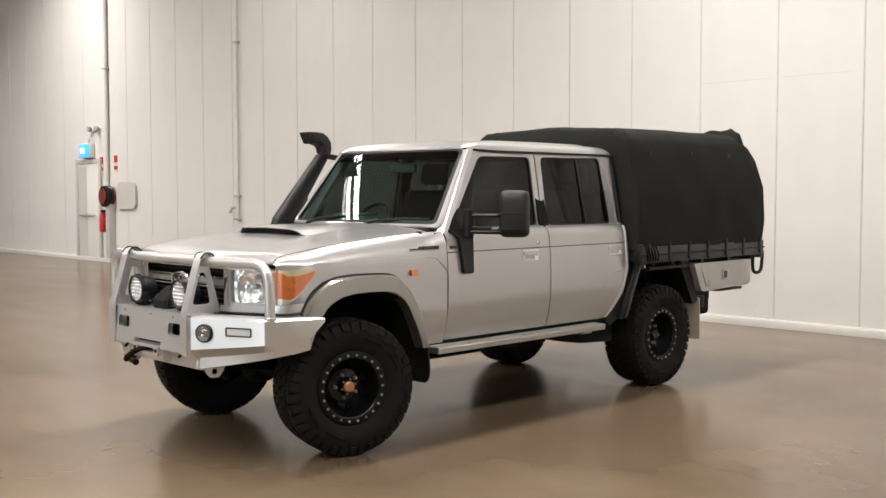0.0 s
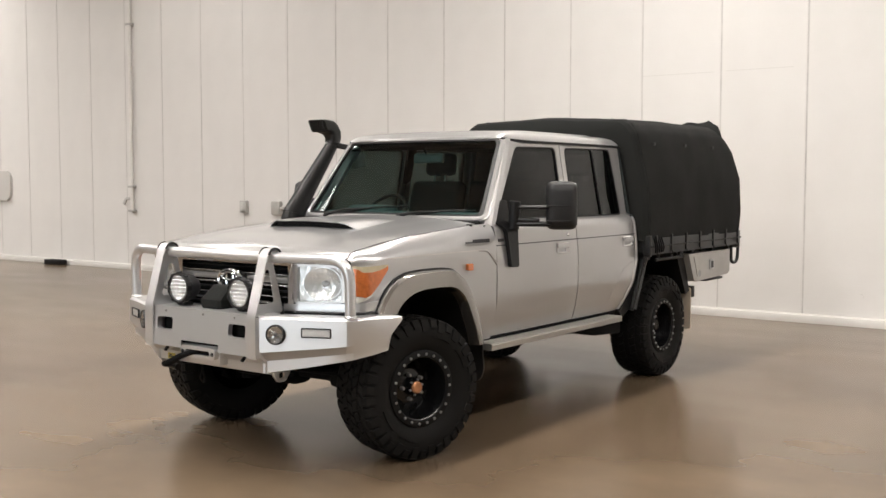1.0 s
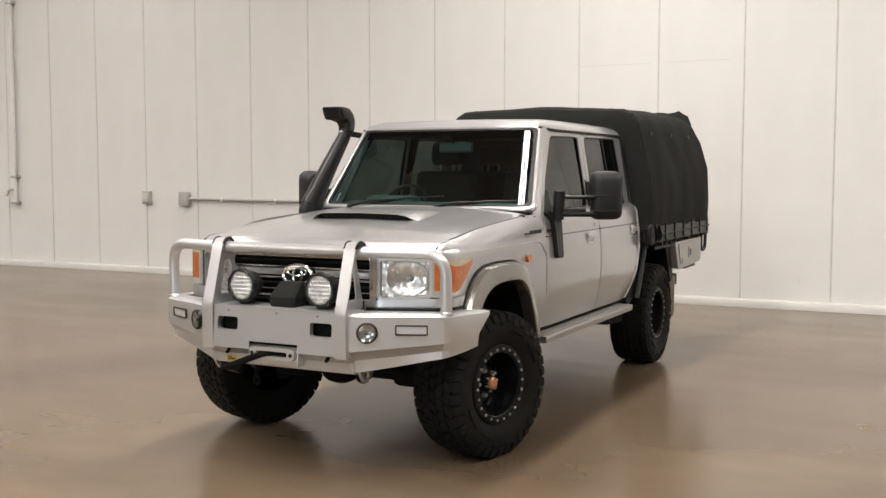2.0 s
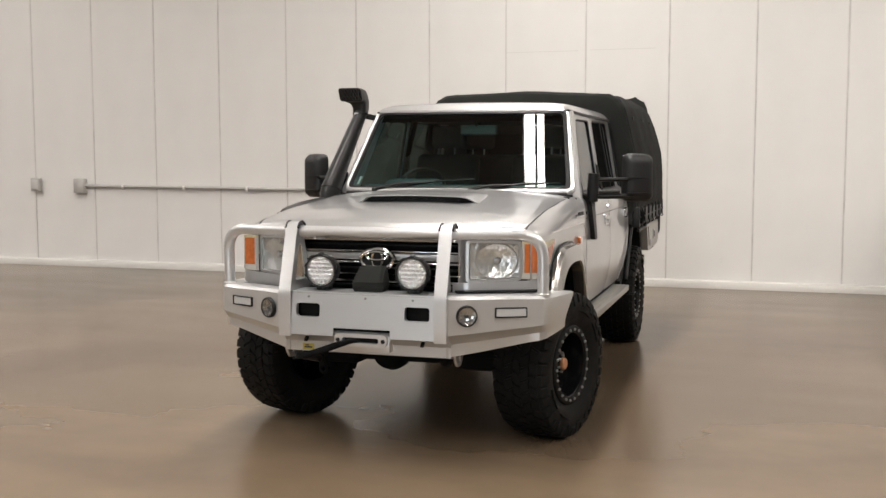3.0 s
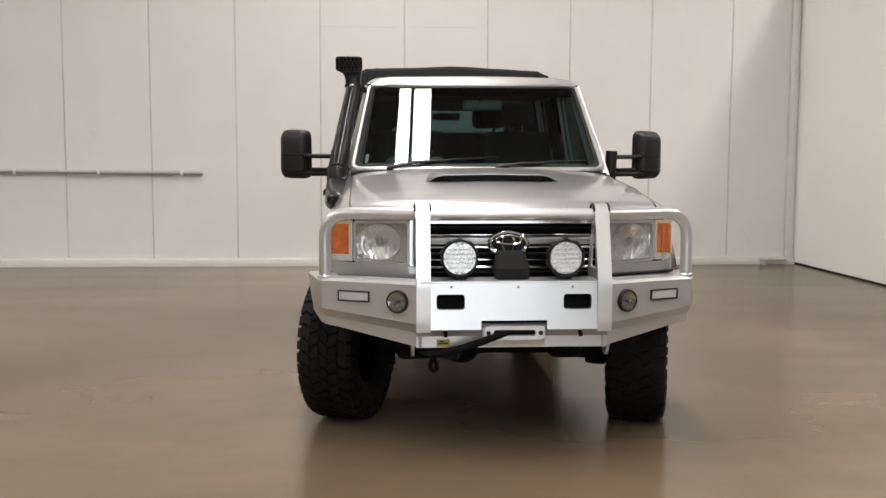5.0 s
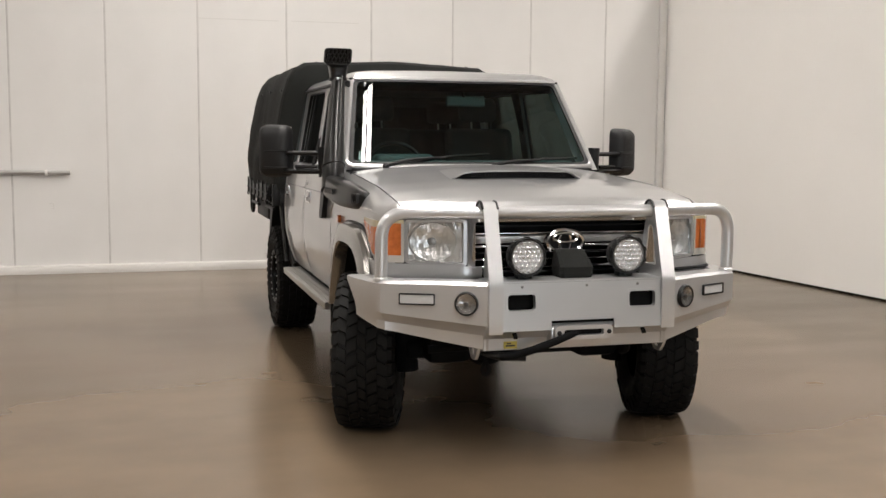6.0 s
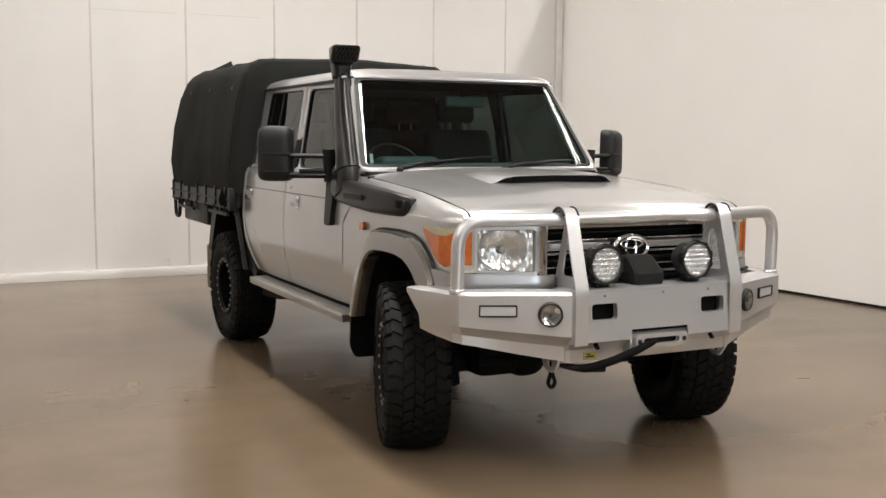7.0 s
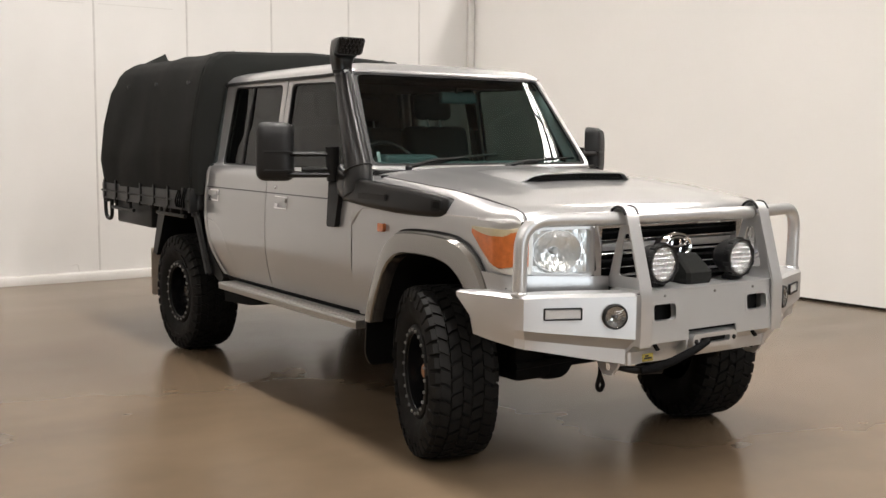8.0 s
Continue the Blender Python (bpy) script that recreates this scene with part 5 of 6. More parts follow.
# the head: a neck that bends forward into a flat rectangular mouth
secs = []
for y, z, tilt, w, h, x in ((1.04, 1.91, 90, 0.048, 0.05, -0.788), (1.046, 1.95, 86, 0.051, 0.054, -0.788), (1.04, 1.985, 70, 0.057, 0.056, -0.791), (1.02, 2.014, 46, 0.066, 0.053, -0.797), (0.985, 2.032, 20, 0.076, 0.048, -0.804), (0.94, 2.039, 5, 0.083, 0.045, -0.81), (0.905, 2.037, 0, 0.084, 0.045, -0.812)):
    c, n_ = math.cos(radians(tilt)), math.sin(radians(tilt))
    lp = round_loop([(-w, -h), (w, -h), (w, h), (-w, h)], 0.036 if tilt > 30 else 0.022, 5)
    # the mouth leans: its upper lip stands forward of the lower
    secs.append([Vector((x + p[0], y + n_ * p[1] - (0.022 * p[1] / h if tilt < 10 else 0.0), z + c * p[1])) for p in lp])
bm = bmesh.new()
loft(bm, secs)
part("ram_head", bm, SNORK, SN, angle=50)
part("ram_mouth", slab(bmesh.new(), round_loop([(-0.074, -0.041), (0.074, -0.041), (0.074, 0.041), (-0.074, 0.041)], 0.016), lambda p, d: Vector((-0.812 + p[0], 0.9015 - 0.49 * p[1] + d, 2.037 + p[1])), 0.002), VOID, SN, "dark intake mouth")
bm = bmesh.new()
for k in range(-2, 8):
    for sl in (1, -1):
        pts = [(-0.072 + 0.024 * k + sl * 0.5 * q * 0.078, q * 0.078) for q in (-0.5, 0.5)]
        pts = [(min(0.072, max(-0.072, px_)), pz) for px_, pz in pts]
        if abs(pts[0][0] - pts[1][0]) > 0.01:
            tube(bm, [Vector((-0.812 + px_, 0.899 - 0.49 * pz, 2.037 + pz)) for px_, pz in pts], 0.0035, 6)
part("mouth_grid", bm, SNORK, SN)
bm = bmesh.new()
loft(bm, [[Vector((x, y + q, z + r)) for q, r in ((-h, -h), (h, -h), (h, h), (-h, h))] for x, y, z, h in ((-0.78, 1.045, 1.9, 0.022), (-0.74, 1.075, 1.89, 0.02), (-0.70, 1.12, 1.88, 0.02))])
part("top_bracket", bm, BLACK, SN)
part("intake_port", ring_plate(bmesh.new(), round_loop([(-0.092, 1.206), (-0.036, 1.206), (-0.036, 1.258), (-0.092, 1.258)], 0.012), round_loop([(-0.083, 1.215), (-0.045, 1.215), (-0.045, 1.249), (-0.083, 1.249)], 0.009), lambda p, d: Vector((-0.909 - 0.35 * (p[0] + 0.064) + d, p[0], p[1])), 0.02), BLACK, SN)
part("port_hole", slab(bmesh.new(), [(-0.085, 1.213), (-0.043, 1.213), (-0.043, 1.251), (-0.085, 1.251)], lambda p, d: Vector((-0.905 - 0.35 * (p[0] + 0.064) + d, p[0], p[1])), 0.008), VOID, SN)
part("letter_bar", boxes((-0.9535, -0.948, 0.32, 0.58, 1.235, 1.265)), MIRROR_BLACK, SN, "moulded maker's letters drawn as a plain bar")

# ---- towing mirrors ----
for s in (1, -1):
    mr = part("wing_mirror", slab(bmesh.new(), round_loop([(0.80, 1.365), (0.93, 1.365), (1.02, 1.345), (1.0, 1.30), (0.985, 1.06), (0.895, 1.06), (0.87, 1.30)], 0.02), on_side(s, 0.03), 0.035), BLACK, TRUCK, "black extended towing mirror")
    part("sail_panel", slab(bmesh.new(), round_loop([(0.84, 1.36), (1.03, 1.36), (1.03, 1.50), (0.96, 1.50)], 0.015), on_side(s, 0.012), 0.02), BLACK, mr)
    bm = bmesh.new()
    tube(bm, [(s * 0.885, 0.965, 1.31), (s * 0.895, 0.965, 1.495)], 0.038, 16)
    part("pivot", bm, BLACK, mr)
    for z, m_, r in ((1.455, BLACK, 0.024), (1.345, BLACK, 0.03)):
        bm = bmesh.new()
        tube(bm, [(s * 0.88, 0.965, z), (s * 1.0, 1.0, z), (s * 1.12, 1.055, z)], r, 12, 0.6)
        part("arm", bm, m_, mr)
    part("arm_slider", tube(bmesh.new(), [(s * 0.93, 0.955, 1.372), (s * 1.06, 1.005, 1.372)], 0.011, 10), BLACK, mr)
    m = Matrix.Translation((s * 1.165, 1.115, 1.468)) @ Matrix.Rotation(s * radians(33), 4, "Z") @ Matrix.Diagonal((1.1, 0.72, 1.04, 1))
    secs = []
    for d, k, q in ((-0.085, 0.55, 0.6), (-0.07, 0.82, 0.85), (-0.03, 0.96, 0.97), (0.03, 1.0, 1.0), (0.05, 0.99, 0.99)):
        secs.append([m @ Vector((p[0] * k, d, p[1] * q)) for p in round_loop([(-0.095, -0.155), (0.095, -0.155), (0.092, 0.15), (-0.092, 0.155)], 0.05, 5)])
    bm = bmesh.new()
    loft(bm, secs)
    hd = part("mirror_head", bm, MIRROR_BLACK, mr, angle=60)
    for z in (-0.003, -0.100):
        bm = bmesh.new()
        box(bm, min(-s * 0.095, s * 0.045), max(-s * 0.095, s * 0.045), -0.088, -0.06, z - 0.006, z + 0.006, 0.004, 2, m)
        part("arm_rib", bm, BLACK, mr)
    bm = bmesh.new()
    box(bm, -0.083, 0.083, 0.048, 0.054, -0.06, 0.14, 0.002, 1, m)
    part("mirror_glass", bm, CHROME, mr)
    bm = bmesh.new()
    box(bm, -0.083, 0.083, 0.048, 0.054, -0.145, -0.072, 0.002, 1, m)
    part("mirror_glass", bm, CHROME, mr)

# ---- wheels ----
R_T, FRONT_Y, REAR_Y = 0.42, -0.035, 3.265


def carcass_bm():
    bm = bmesh.new()
    lathe(bm, [(0.212, -0.115), (0.24, -0.135), (0.29, -0.155), (0.34, -0.158), (0.372, -0.15), (0.388, -0.138), (0.404, -0.12), (0.409, 0.0), (0.404, 0.12), (0.388, 0.138), (0.372, 0.15), (0.34, 0.158), (0.29, 0.155), (0.24, 0.135), (0.212, 0.115)], 72, caps=(0, 0))
    return bm


def tread_bm():
    """Five rings of skewed lugs and the shoulder lugs that run down the sidewalls."""
    bm, n = bmesh.new(), 38
    for k in range(n):
        base = 2 * math.pi * k / n
        for row, (a0, a1, sh, w) in enumerate(((-0.128, -0.08, 0.5, 0.84), (-0.074, -0.025, 0.0, 0.84), (-0.02, 0.02, 0.45, 0.82), (0.025, 0.074, 0.1, 0.84), (0.08, 0.128, 0.6, 0.84))):
            c = base + sh * 2 * math.pi / n
            half = w * math.pi / n
            skew = 0.4 * half * (1 if row % 2 else -1)
            vs = []
            for r, sq in ((0.392, 1.06), (R_T - (0.004 if row in (0, 4) else 0.0), 0.9)):
                for a, ang in ((a0, c - half * sq + skew), (a0, c + half * sq + skew), ((a0 + a1) / 2, c + half * sq * 1.1), (a1, c + half * sq - skew), (a1, c - half * sq - skew), ((a0 + a1) / 2, c - half * sq * 0.9)):
                    vs.append(bm.verts.new((a, r * math.cos(ang), r * math.sin(ang))))
            bm.faces.new(vs[6:])
            for i in range(6):
                bm.faces.new((vs[i], vs[(i + 1) % 6], vs[6 + (i + 1) % 6], vs[6 + i]))
        for sgn in (1, -1):
            c = base + (0.6 if sgn > 0 else 0.5) * 2 * math.pi / n
            half = (0.8 if k % 2 else 0.72) * math.pi / n
            deep = 0.34 if k % 2 else 0.362
            rows = []
            for r, a, g in ((R_T - 0.005, 0.122, 0.94), (0.406, 0.151, 0.94), (deep, 0.165, 0.84), (0.392, 0.118, 1.06), (0.386, 0.136, 1.06), (deep - 0.004, 0.15, 1.0)):
                rows.append([bm.verts.new((sgn * a, r * math.cos(c + q * half * g), r * math.sin(c + q * half * g))) for q in (-1, 1)])
            for p, q in ((0, 1), (1, 2)):
                bm.faces.new((rows[p][0], rows[p][1], rows[q][1], rows[q][0]))
            for p, q in ((0, 1), (1, 2)):
                for e in (0, 1):
                    bm.faces.new((rows[p][e], rows[q][e], rows[q + 3][e], rows[p + 3][e]))
            for p in (0, 2):
                bm.faces.new((rows[p][0], rows[p][1], rows[p + 3][1], rows[p + 3][0]))
    return bm


WHEEL = new("wheel")
WHEEL.parent = TRUCK
part("tyre", carcass_bm(), RUBBER, WHEEL, "chunky black mud-terrain tyre", 30)
for k in (0, 1, 5, 6):
    c = 2 * math.pi * k / 10
    part("sidewall_band", tube(bmesh.new(), [Vector((0.1575, 0.308 * math.cos(c + q), 0.308 * math.sin(c + q))) for q in (j * 0.05 for j in range(10))], 0.009, 6, 0.12), RUBBER, WHEEL)
tagged(part("tread_pattern", tread_bm(), RUBBER, WHEEL, "", 25), kind="stuff")
bm = bmesh.new()
lathe(bm, [(0.21, -0.12), (0.212, 0.10), (0.216, 0.12), (0.205, 0.13), (0.186, 0.132), (0.181, 0.128), (0.178, 0.10), (0.172, 0.04), (0.168, 0.0), (0.16, -0.012), (0.14, -0.006), (0.115, 0.018), (0.10, 0.026), (0.085, 0.026), (0.07, 0.03), (0.02, 0.03)], 56, caps=(0, 1))
rim = part("rim", bm, RIM, WHEEL, "gloss black steel rim", 40)
part("bead_ring", lathe(bmesh.new(), [(0.184, 0.128), (0.185, 0.139), (0.19, 0.142), (0.215, 0.141), (0.224, 0.137), (0.228, 0.128), (0.226, 0.112)], 56, caps=(0, 0)), RING_BLACK, WHEEL, "satin black bolted ring on the rim", 30)
for k in range(8):
    a = 2 * math.pi * k / 8
    loop = [(0.112, -0.12), (0.155, -0.17), (0.157, 0.17), (0.112, 0.12)]
    bm = bmesh.new()
    slab(bm, round_loop([Vector((r * math.cos(a + q), r * math.sin(a + q))) for r, q in loop], 0.012), lambda p, d: Vector((0.027 - 0.75 * (p.length - 0.112) - d, p[0], p[1])), 0.012)
    part("vent_slot", bm, VOID, WHEEL)
bolt_me = finish(lathe(bmesh.new(), [(0.0085, 0.0), (0.0085, 0.007), (0.0055, 0.010)], 6), BOLT_STEEL, "bolt")
for k in range(22):
    a = 2 * math.pi * k / 22
    bo = new("bolt", bolt_me)
    bo.parent = WHEEL
    bo.location = (0.1405, 0.2 * math.cos(a), 0.204 * math.sin(a))
nut_me = finish(lathe(bmesh.new(), [(0.012, 0.0), (0.012, 0.026), (0.008, 0.032)], 6), BOLT_STEEL, "wheel_nut")
for k in range(5):
    a = 2 * math.pi * (k + 0.3) / 5
    bo = new("wheel_nut", nut_me)
    bo.parent = WHEEL
    bo.location = (0.028, 0.074 * math.cos(a), 0.074 * math.sin(a))
hub = part("hub", lathe(bmesh.new(), [(0.055, 0.02), (0.055, 0.055), (0.048, 0.065), (0.045, 0.075), (0.04, 0.08)], 24), RIM, WHEEL)
STEER = -16.0


def wheel_pose(x, y, steer, flip, spin):
    m = pose(x, y, R_T) @ pose(0, 0, 0, 0, 0, steer)
    if flip:
        m = m @ pose(0, 0, 0, 0, 0, 180)
    return m @ pose(0, 0, 0, spin)


for s in (1, -1):
    copy_thing(WHEEL, wheel_pose(s * 0.775, REAR_Y, 0, s < 0, 40))
# only the front hubs carry copper caps
part("hub_cap", lathe(bmesh.new(), [(0.036, 0.079), (0.036, 0.092), (0.028, 0.099), (0.006, 0.1)], 24), COPPER, WHEEL, "copper-coloured free-wheel hub cap")
for k in range(6):
    a = 2 * math.pi * k / 6
    part("hub_stud", lathe(bmesh.new(), [(0.006, 0.07), (0.006, 0.085), (0.003, 0.088)], 6, "X", Matrix.Translation((0, 0.045 * math.cos(a), 0.045 * math.sin(a)))), STEEL, WHEEL)
for s in (1, -1):
    steer = STEER + (1.0 if s > 0 else -2.5)
    a = radians(steer)
    x, y = s * ((0.608 if s > 0 else 0.593) + 0.22 * math.cos(a)), FRONT_Y + s * 0.19 * math.sin(a)
    m = wheel_pose(x, y, steer, s < 0, 17 * s)
    if s > 0:
        WHEEL.matrix_basis = m
    else:
        copy_thing(WHEEL, m)

# ---- tray, canopy and what hangs below ----
TRAY_OB = part("tray", boxes((-0.95, 0.95, 2.90, 4.84, 1.035, 1.065), bevel=0.004), TRAY, TRUCK, "dark grey steel tray")
for s in (1, -1):
    part("side_board", boxes((s * 0.95 - 0.018, s * 0.95 + 0.018, 2.87, 4.85, 1.032, 1.165), bevel=0.006), TRAY, TRAY_OB)
    part("rub_rail", tube(bmesh.new(), [(s * 0.972, 2.88, 1.10), (s * 0.972, 4.85, 1.10)], 0.008, 8), BLACK, TRAY_OB)
    for k in range(7):
        y = 2.98 + 0.298 * k
        part("strap", boxes((s * 0.975 - 0.006, s * 0.975 + 0.006, y - 0.015, y + 0.015, 1.05, 1.19), bevel=0.003), BLACK, TRAY_OB)
        part("hook", tube(bmesh.new(), arc_path([(s * 0.978, y, 1.055), (s * 0.985, y, 1.028), (s * 0.965, y, 1.022)], 0.012), 0.005, 6), BLACK, TRAY_OB)
    bm = bmesh.new()
    for k in range(5):
        tube(bm, arc_path([(s * 0.975, 2.93 + 0.035 * k, 1.17), (s * 0.99, 2.94 + 0.04 * k, 1.09), (s * 0.978, 2.955 + 0.035 * k, 1.05)], 0.02), 0.006, 6)
    part("rope_loop", bm, ROPE, TRAY_OB)
    part("corner_post", boxes((s * 0.945 - 0.03, s * 0.945 + 0.03, 2.855, 2.90, 1.02, 1.19), bevel=0.006), BLACK, TRAY_OB)
    # tail hoop and under-rails
    part("tail_hoop", tube(bmesh.new(), arc_path([(s * 0.93, 4.72, 1.03), (s * 0.93, 4.72, 0.86), (s * 0.93, 4.88, 0.86), (s * 0.93, 4.90, 1.06), (s * 0.93, 4.84, 1.10)], 0.07), 0.016, 10), BLACK, TRAY_OB)
    bm = bmesh.new()
    tube(bm, [(s * 0.945, 3.02, 0.985), (s * 0.945, 3.58, 0.985)], 0.014, 10)
    for y in (3.08, 3.5):
        tube(bm, [(s * 0.945, y, 0.985), (s * 0.945, y, 1.035)], 0.012, 8)
    part("lashing_rail", bm, BLACK, TRAY_OB)
    # struts and guard ahead of the rear wheel
    bm = bmesh.new()
    slab(bm, [(2.845, 1.03), (2.90, 1.03), (2.78, 0.62), (2.60, 0.55), (2.56, 0.60), (2.72, 0.72)], lambda p, d: Vector((s * (0.60 + d), p[0], p[1])), 0.26)
    part("front_guard", bm, BLACK, TRAY_OB)
    for y0, y1, r in ((2.97, 2.79, 0.012), (2.91, 2.72, 0.02)):
        part("strut", tube(bmesh.new(), [(s * 0.90, y0, 1.03), (s * 0.885, y1, 0.60)], r, 8), TRAY if r < 0.015 else BLACK, TRAY_OB)
    # black guard behind the wheel and pale flap under it
    bm = bmesh.new()
    slab(bm, [(3.55, 1.03), (3.70, 1.03), (3.85, 0.66), (3.77, 0.64)], lambda p, d: Vector((s * (0.52 + d), p[0], p[1])), 0.37)
    part("rear_guard", bm, BLACK, TRAY_OB)
    bm = bmesh.new()
    slab(bm, round_loop([(0.56, 0.69), (0.90, 0.69), (0.90, 0.32), (0.56, 0.32)], 0.02), lambda p, d: Vector((s * p[0], 3.86 + 0.02 * (0.68 - p[1]) + d, p[1])), 0.01)
    part("rear_mud_flap", bm, FLAP, TRAY_OB, "pale beige rear mud flap")
part("tail_lamp_bracket", boxes((0.84, 0.90, 3.88, 3.95, 0.60, 0.70), bevel=0.008), BLACK, TRAY_OB)
bm = bmesh.new()
tube(bm, [(-0.945, 4.12, 0.965), (-0.945, 4.66, 0.965)], 0.014, 10)
for y in (4.2, 4.55):
    tube(bm, [(-0.945, y, 0.965), (-0.945, y, 1.035)], 0.012, 8)
part("lashing_rail", bm, BLACK, TRAY_OB)
part("headboard", boxes((-0.93, 0.93, 2.87, 2.90, 1.06, 1.30)), TRAY, TRAY_OB)
part("rear_beam", boxes((-0.95, 0.95, 4.80, 4.86, 1.0, 1.165), bevel=0.006), TRAY, TRAY_OB)
for y in (3.0, 3.45, 3.9, 4.35, 4.75):
    part("cross_member", boxes((-0.9, 0.9, y - 0.025, y + 0.025, 0.985, 1.034)), TRAY, TRAY_OB)

# canvas canopy
CAN_ST = [(2.835, 0.95, -0.025), (2.865, 0.985, -0.008), (2.93, 0.99, 0.0), (3.2, 1.0, -0.004), (3.55, 1.0, 0.004), (3.9, 1.005, -0.004), (4.25, 1.01, 0.0), (4.55, 1.012, 0.0), (4.70, 1.008, -0.012), (4.78, 0.985, -0.06)]
CAN_PROF = [(0.965, 1.150), (0.968, 1.25), (0.962, 1.43), (0.94, 1.62), (0.905, 1.80), (0.868, 1.95), (0.835, 2.04), (0.79, 2.095), (0.715, 2.136), (0.45, 2.15), (0.0, 2.158)]


def canopy_fn(u, v):
    i = u * (len(CAN_ST) - 1)
    k = min(int(i), len(CAN_ST) - 2)
    y, w, dz = [a + (b - a) * (i - k) for a, b in zip(CAN_ST[k], CAN_ST[k + 1])]
    q = (1 - abs(2 * v - 1)) * (len(CAN_PROF) - 1)
    j = min(int(q), len(CAN_PROF) - 2)
    x, z = [a + (b - a) * (q - j) for a, b in zip(CAN_PROF[j], CAN_PROF[j + 1])]
    s = 1 if v < 0.5 else -1
    wob = noise.noise(Vector((x * 2.1 * s, y * 2.6, z * 2.2))) * 0.022 + noise.noise(Vector((x * 5 * s, y * 6, z * 3))) * 0.005
    tail = 0.0
    if y > 4.4:
        tail = 0.11 * (y - 4.4) / 0.38 * float(np.interp(z, [1.15, 1.4, 1.8, 2.1], [0.35, 1.0, 0.75, 0.1]))
    belly = 0.012 * math.sin((y - 2.9) * 4.1) * float(np.interp(z, [1.15, 1.3, 1.9, 2.1], [0.2, 0.5, 0.25, 0.1]))
    top = z + dz * float(np.interp(z, [1.15, 1.9, 2.1], [0, 0.4, 1])) + wob * 0.6 * float(np.interp(z, [1.15, 1.3], [0.3, 1]))
    return Vector((s * (x * w + wob + belly * 0.5), y + tail, top))


bm = sheet(canopy_fn, 60, 60)
bm.verts.ensure_lookup_table()
ends = [[bm.verts[i * 61 + j] for j in range(61)] for i in (0, 60)]
for loop in ends:
    c = sum((v.co for v in loop), Vector()) / 61
    prev = loop
    for k in (0.66, 0.33):
        ringv = [bm.verts.new(c + (v.co - c) * k + Vector((0, 0.015 * noise.noise(v.co * 3), 0))) for v in loop]
        for a in range(60):
            bm.faces.new((prev[a], prev[a + 1], ringv[a + 1], ringv[a]))
        bm.faces.new((prev[60], prev[0], ringv[0], ringv[60]))
        prev = ringv
    bm.faces.new(prev)
can = part("canopy", bm, CANVAS, TRUCK, "black canvas canopy, slightly slack", angle=70)
for s in (1, -1):
    for u, r, step in ((0.985, 0.012, 0.08), (0.16, 0.007, 0.07)):
        path = [canopy_fn(u, step * k if s > 0 else 1 - step * k) + Vector((s * 0.002, 0.003, 0)) for k in range(7)]
        part("seam", tube(bmesh.new(), path, r, 6), CANVAS, can)
for s in (1, -1):
    for k in range(3):
        p = canopy_fn(0.30 + 0.2 * k, 0.245 if s > 0 else 0.755)
        part("toggle", boxes((p.x - 0.012, p.x + 0.012, p.y - 0.02, p.y + 0.02, p.z - 0.012, p.z + 0.012), bevel=0.004), BLACK, can)
bm = bmesh.new()
hem = ((-0.80, 2.07), (-0.70, 2.125), (-0.58, 2.185), (-0.48, 2.232), (-0.455, 2.246), (-0.435, 2.20), (-0.40, 2.178), (-0.2, 2.165), (0.1, 2.166), (0.42, 2.165), (0.49, 2.192), (0.54, 2.19), (0.60, 2.18), (0.66, 2.19), (0.70, 2.204), (0.74, 2.175), (0.79, 2.15), (0.82, 2.08))
loft(bm, [[Vector((x, 4.68 + dy + 0.015 * math.sin(11 * x), z - dz)) for dy, dz in ((-0.07, 0.11), (-0.012, 0.006), (0.0, 0.0), (0.014, 0.008), (0.08, 0.12))] for x, z in hem])
part("rear_flap_hem", bm, CANVAS, can, "creased hem of the rear flap standing up", 40)

# aluminium toolbox below the tray
TB = part("toolbox", bmesh.new(), BOX_ALLOY, TRUCK, "dull aluminium toolbox under the tray")
bm = bmesh.new()
loop = [(3.70, 0.995), (4.65, 0.995), (4.65, 0.79), (4.60, 0.765), (3.87, 0.745), (3.82, 0.76)]
slab(bm, loop, lambda p, d: Vector((0.945 - d, p[0], p[1])), 0.42)
part("box_body", bm, BOX_ALLOY, TB)
part("box_lid", slab(bmesh.new(), round_loop([(3.80, 0.975), (4.62, 0.975), (4.62, 0.80), (3.89, 0.785)], 0.02), lambda p, d: Vector((0.952 - d, p[0], p[1])), 0.01), BOX_ALLOY, TB)
part("box_latch", boxes((0.951, 0.962, 4.14, 4.24, 0.835, 0.925), bevel=0.004), GREY_GRILLE, TB)
part("latch_mark", boxes((0.962, 0.964, 4.165, 4.215, 0.85, 0.91)), INK, TB)
part("round_sticker", lathe(bmesh.new(), [(0.03, 0.951), (0.03, 0.954), (0.02, 0.9545)], 20, "X", Matrix.Translation((0, 3.93, 0.815))), WHITE_LENS, TB)
part("box_step", boxes((0.72, 0.92, 4.15, 4.55, 0.725, 0.745), bevel=0.004), BLACK, TB)
part("battery_box", boxes((-0.90, -0.45, 3.85, 4.68, 0.84, 1.03), bevel=0.02), BLACK, TRUCK, "black box under the tray")

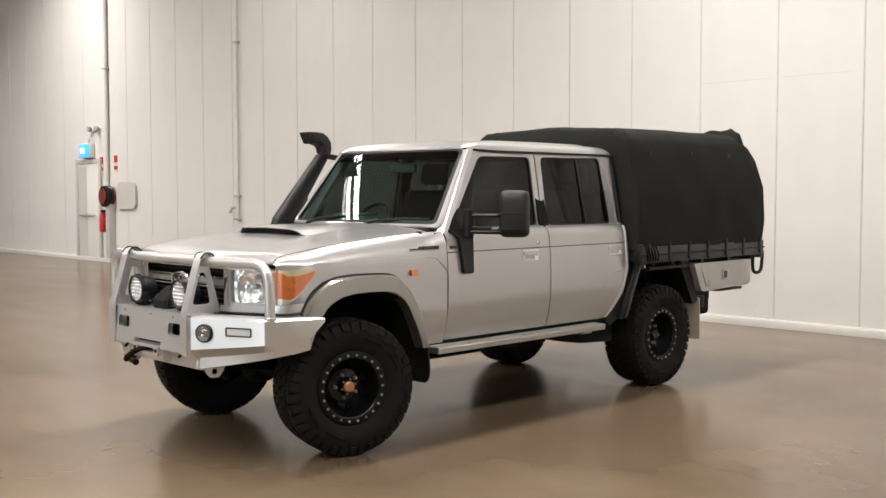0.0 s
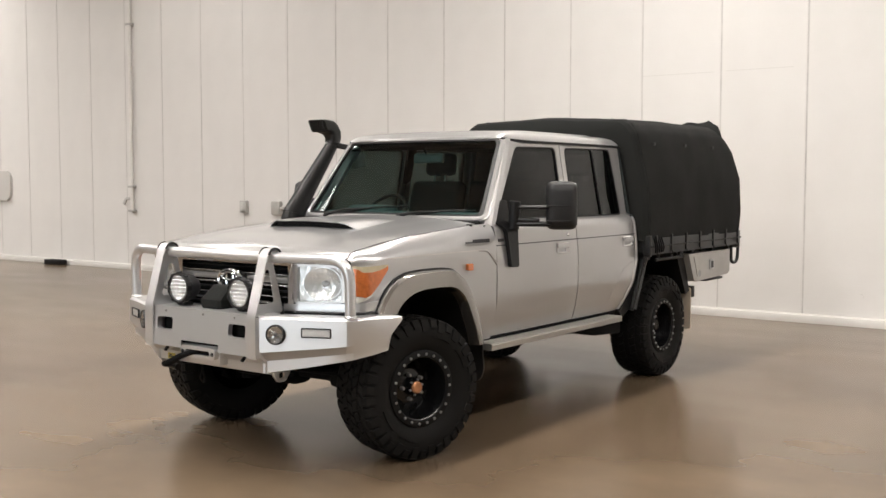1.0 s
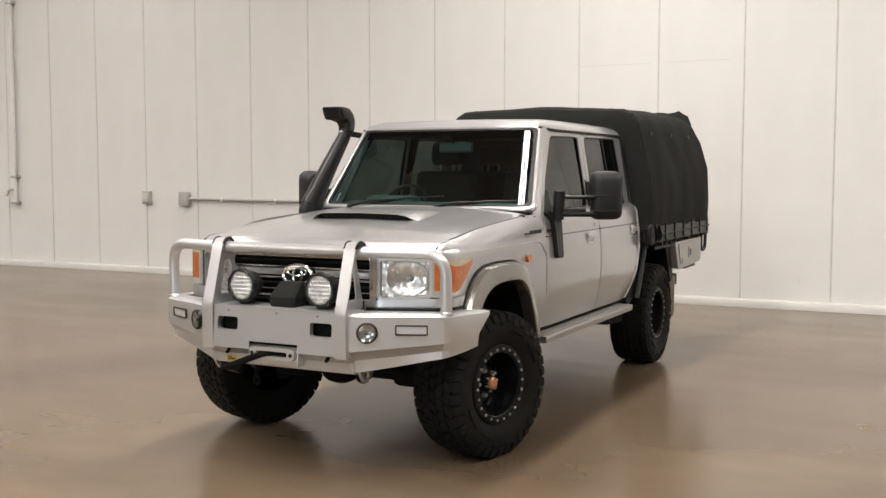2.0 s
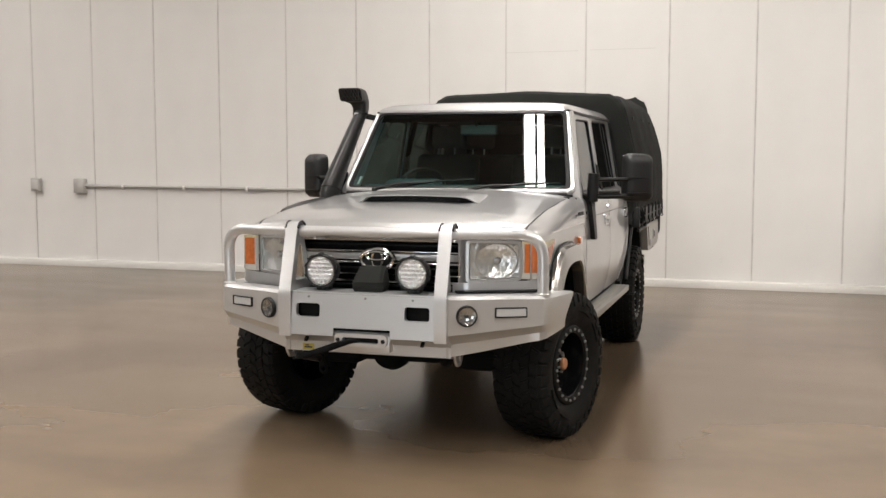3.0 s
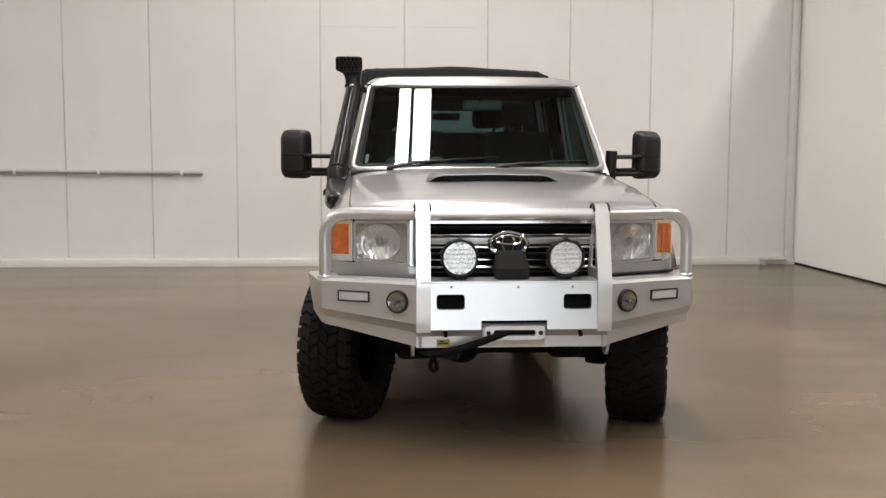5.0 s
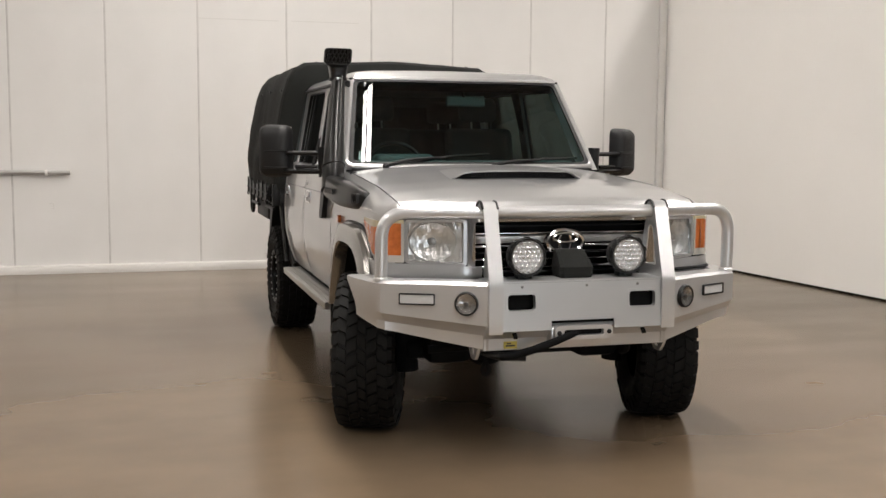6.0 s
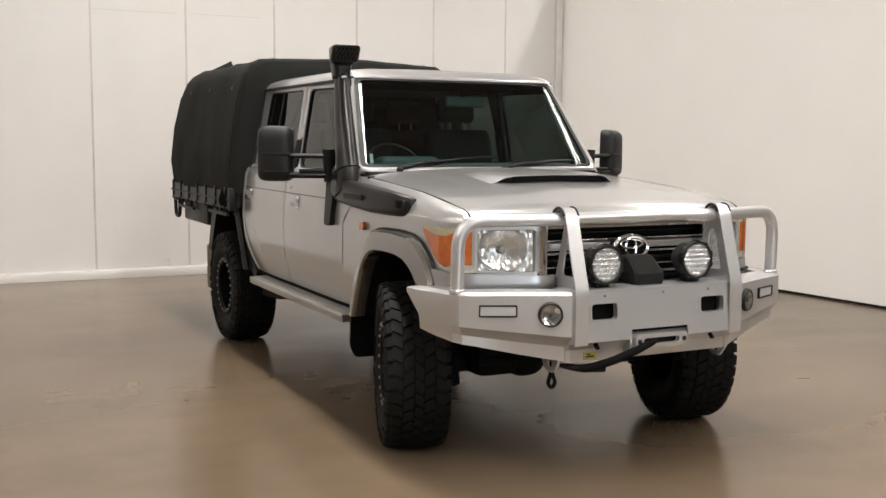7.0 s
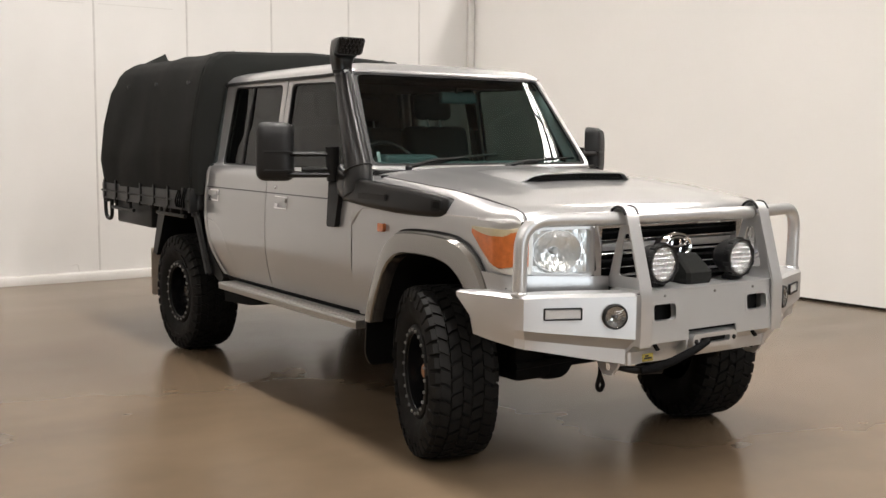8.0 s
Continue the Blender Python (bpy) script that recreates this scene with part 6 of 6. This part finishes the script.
# side steps
for s in (1, -1):
    bm = bmesh.new()
    lp = round_loop([(0.80, 0.590), (0.948, 0.588), (0.952, 0.575), (0.949, 0.571), (0.949, 0.546), (0.80, 0.546)], 0.002)
    loft(bm, [[Vector((s * (p[0] - dx), y, p[1])) for p in lp] for y, dx in ((0.62, 0.004), (0.626, 0.0), (1.5, 0.0), (2.432, 0.0), (2.438, 0.004))])
    st = part("side_step", bm, TREAD_ALLOY, TRUCK, "aluminium side step")
    for k in range(3):
        part("tread_rib", boxes((s * (0.845 + 0.035 * k) - 0.006, s * (0.845 + 0.035 * k) + 0.006, 0.64, 2.42, 0.586, 0.5925), bevel=0.002), TREAD_ALLOY, st)
    part("tank_guard", slab(bmesh.new(), round_loop([(1.97, 0.50), (2.05, 0.56), (2.78, 0.56), (2.78, 0.40), (2.35, 0.425), (2.1, 0.465)], 0.02), lambda p, d, s=s: Vector((s * (0.76 - d), p[0], p[1])), 0.2), VOID, TRUCK, "black guard under the step")
    for y in (0.75, 1.6, 2.3):
        part("step_bracket", boxes((s * 0.66 - 0.17, s * 0.66 + 0.17, y - 0.03, y + 0.03, 0.515, 0.548)), VOID, st)

# chassis, axles and running gear
ch = part("chassis", boxes((-0.46, -0.38, -0.72, 4.75, 0.58, 0.72), (0.38, 0.46, -0.72, 4.75, 0.58, 0.72), bevel=0.01), VOID, TRUCK, "black ladder chassis")
part("front_axle", tube(bmesh.new(), [(-0.62, FRONT_Y, R_T), (0.62, FRONT_Y, R_T)], 0.055, 16), VOID, ch)
part("front_differential", lathe(bmesh.new(), [(0.03, -0.15), (0.09, -0.11), (0.115, -0.03), (0.115, 0.04), (0.08, 0.12), (0.05, 0.3)], 20, "Y", Matrix.Translation((-0.17, 0.0, R_T))), VOID, ch)
part("rear_axle", tube(bmesh.new(), [(-0.62, REAR_Y, R_T), (0.62, REAR_Y, R_T)], 0.055, 16), VOID, ch)
part("rear_differential", lathe(bmesh.new(), [(0.03, -0.26), (0.07, -0.12), (0.15, -0.04), (0.15, 0.05), (0.08, 0.15)], 20, "Y", Matrix.Translation((0.0, REAR_Y, R_T))), VOID, ch)
for s in (1, -1):
    part("axle_bracket", boxes((s * 0.42 - 0.12, s * 0.42 + 0.12, -0.22, 0.16, 0.365, 0.62), bevel=0.04), VOID, ch)
part("steering_bar", tube(bmesh.new(), [(-0.55, -0.22, 0.45), (0.55, -0.22, 0.47)], 0.022, 10), VOID, ch)
# tanks, gearbox and cross member are oversized to block light under the truck
part("tank", boxes((-0.56, 0.56, 3.55, 4.6, 0.46, 0.86), bevel=0.04), VOID, ch)
part("gearbox", boxes((-0.5, 0.5, 0.42, 1.6, 0.41, 0.75), bevel=0.06), VOID, ch)
part("cross_member", boxes((-0.56, 0.56, 1.62, 1.88, 0.43, 0.6), bevel=0.03), VOID, ch)
part("fuel_tank", boxes((-0.55, 0.5, 1.9, 2.78, 0.44, 0.66), bevel=0.04), VOID, ch)
part("sump_guard", slab(bmesh.new(), [(-0.76, 0.575), (-0.74, 0.555), (-0.25, 0.475), (0.3, 0.47), (0.3, 0.485), (-0.25, 0.49)], lambda p, d: Vector((-0.37 + d, p[0], p[1])), 0.74), VOID, ch)
part("engine", boxes((-0.36, 0.36, -0.45, 0.62, 0.56, 1.12), bevel=0.05), VOID, ch)
part("exhaust", tube(bmesh.new(), arc_path([(0.45, 0.7, 0.56), (0.5, 1.6, 0.55), (0.62, 2.2, 0.53), (0.66, 2.62, 0.56)], 0.2), 0.035, 12), VOID, ch)
part("muffler", tube(bmesh.new(), [(0.60, 1.95, 0.54), (0.63, 2.45, 0.54)], 0.07, 14), VOID, ch)
part("spring_hanger", boxes((0.44, 0.56, 2.42, 2.74, 0.47, 0.56), bevel=0.02), material("rusty_brown_steel", (0.05, 0.025, 0.018), 0.7, 0.2, 0, 0.4, 20.0), ch, "rust-brown spring hanger")
part("mount_plate", boxes((0.70, 0.80, 2.32, 2.46, 0.50, 0.545), bevel=0.004), TREAD_ALLOY, ch)
for s in (1, -1):
    part("coil_spring", tube(bmesh.new(), [(s * 0.46 + 0.06 * math.cos(k * 0.7), -0.02 + 0.06 * math.sin(k * 0.7), 0.48 + 0.0052 * k) for k in range(64)], 0.012, 6), VOID, ch)
    part("leaf_spring", tube(bmesh.new(), [(s * 0.50, 2.55, 0.60), (s * 0.50, 2.9, 0.50), (s * 0.50, 3.18, 0.47), (s * 0.50, 3.5, 0.50), (s * 0.50, 3.85, 0.60)], 0.03, 8), VOID, ch)
    part("knuckle", tube(bmesh.new(), [(s * 0.60, 0.0, R_T - 0.12), (s * 0.62, 0.0, R_T + 0.14)], 0.06, 12), VOID, ch)

# ---- pieces of the panel wall ----
px = PANEL_X - 23 * PANEL_W
GAP = 0.02
panel_me = finish(boxes((GAP / 2, PANEL_W - GAP / 2, -0.006, 0.0, 0.0, HALL_H), bevel=0.003, seg=1), PANEL_WHITE, "panel")
while px < HALL_X1 - 0.5:
    pn = new("panel", panel_me)
    pn.parent = wall_north
    pn.location = (px, WALL_Y + 0.0058, 0)
    px += PANEL_W
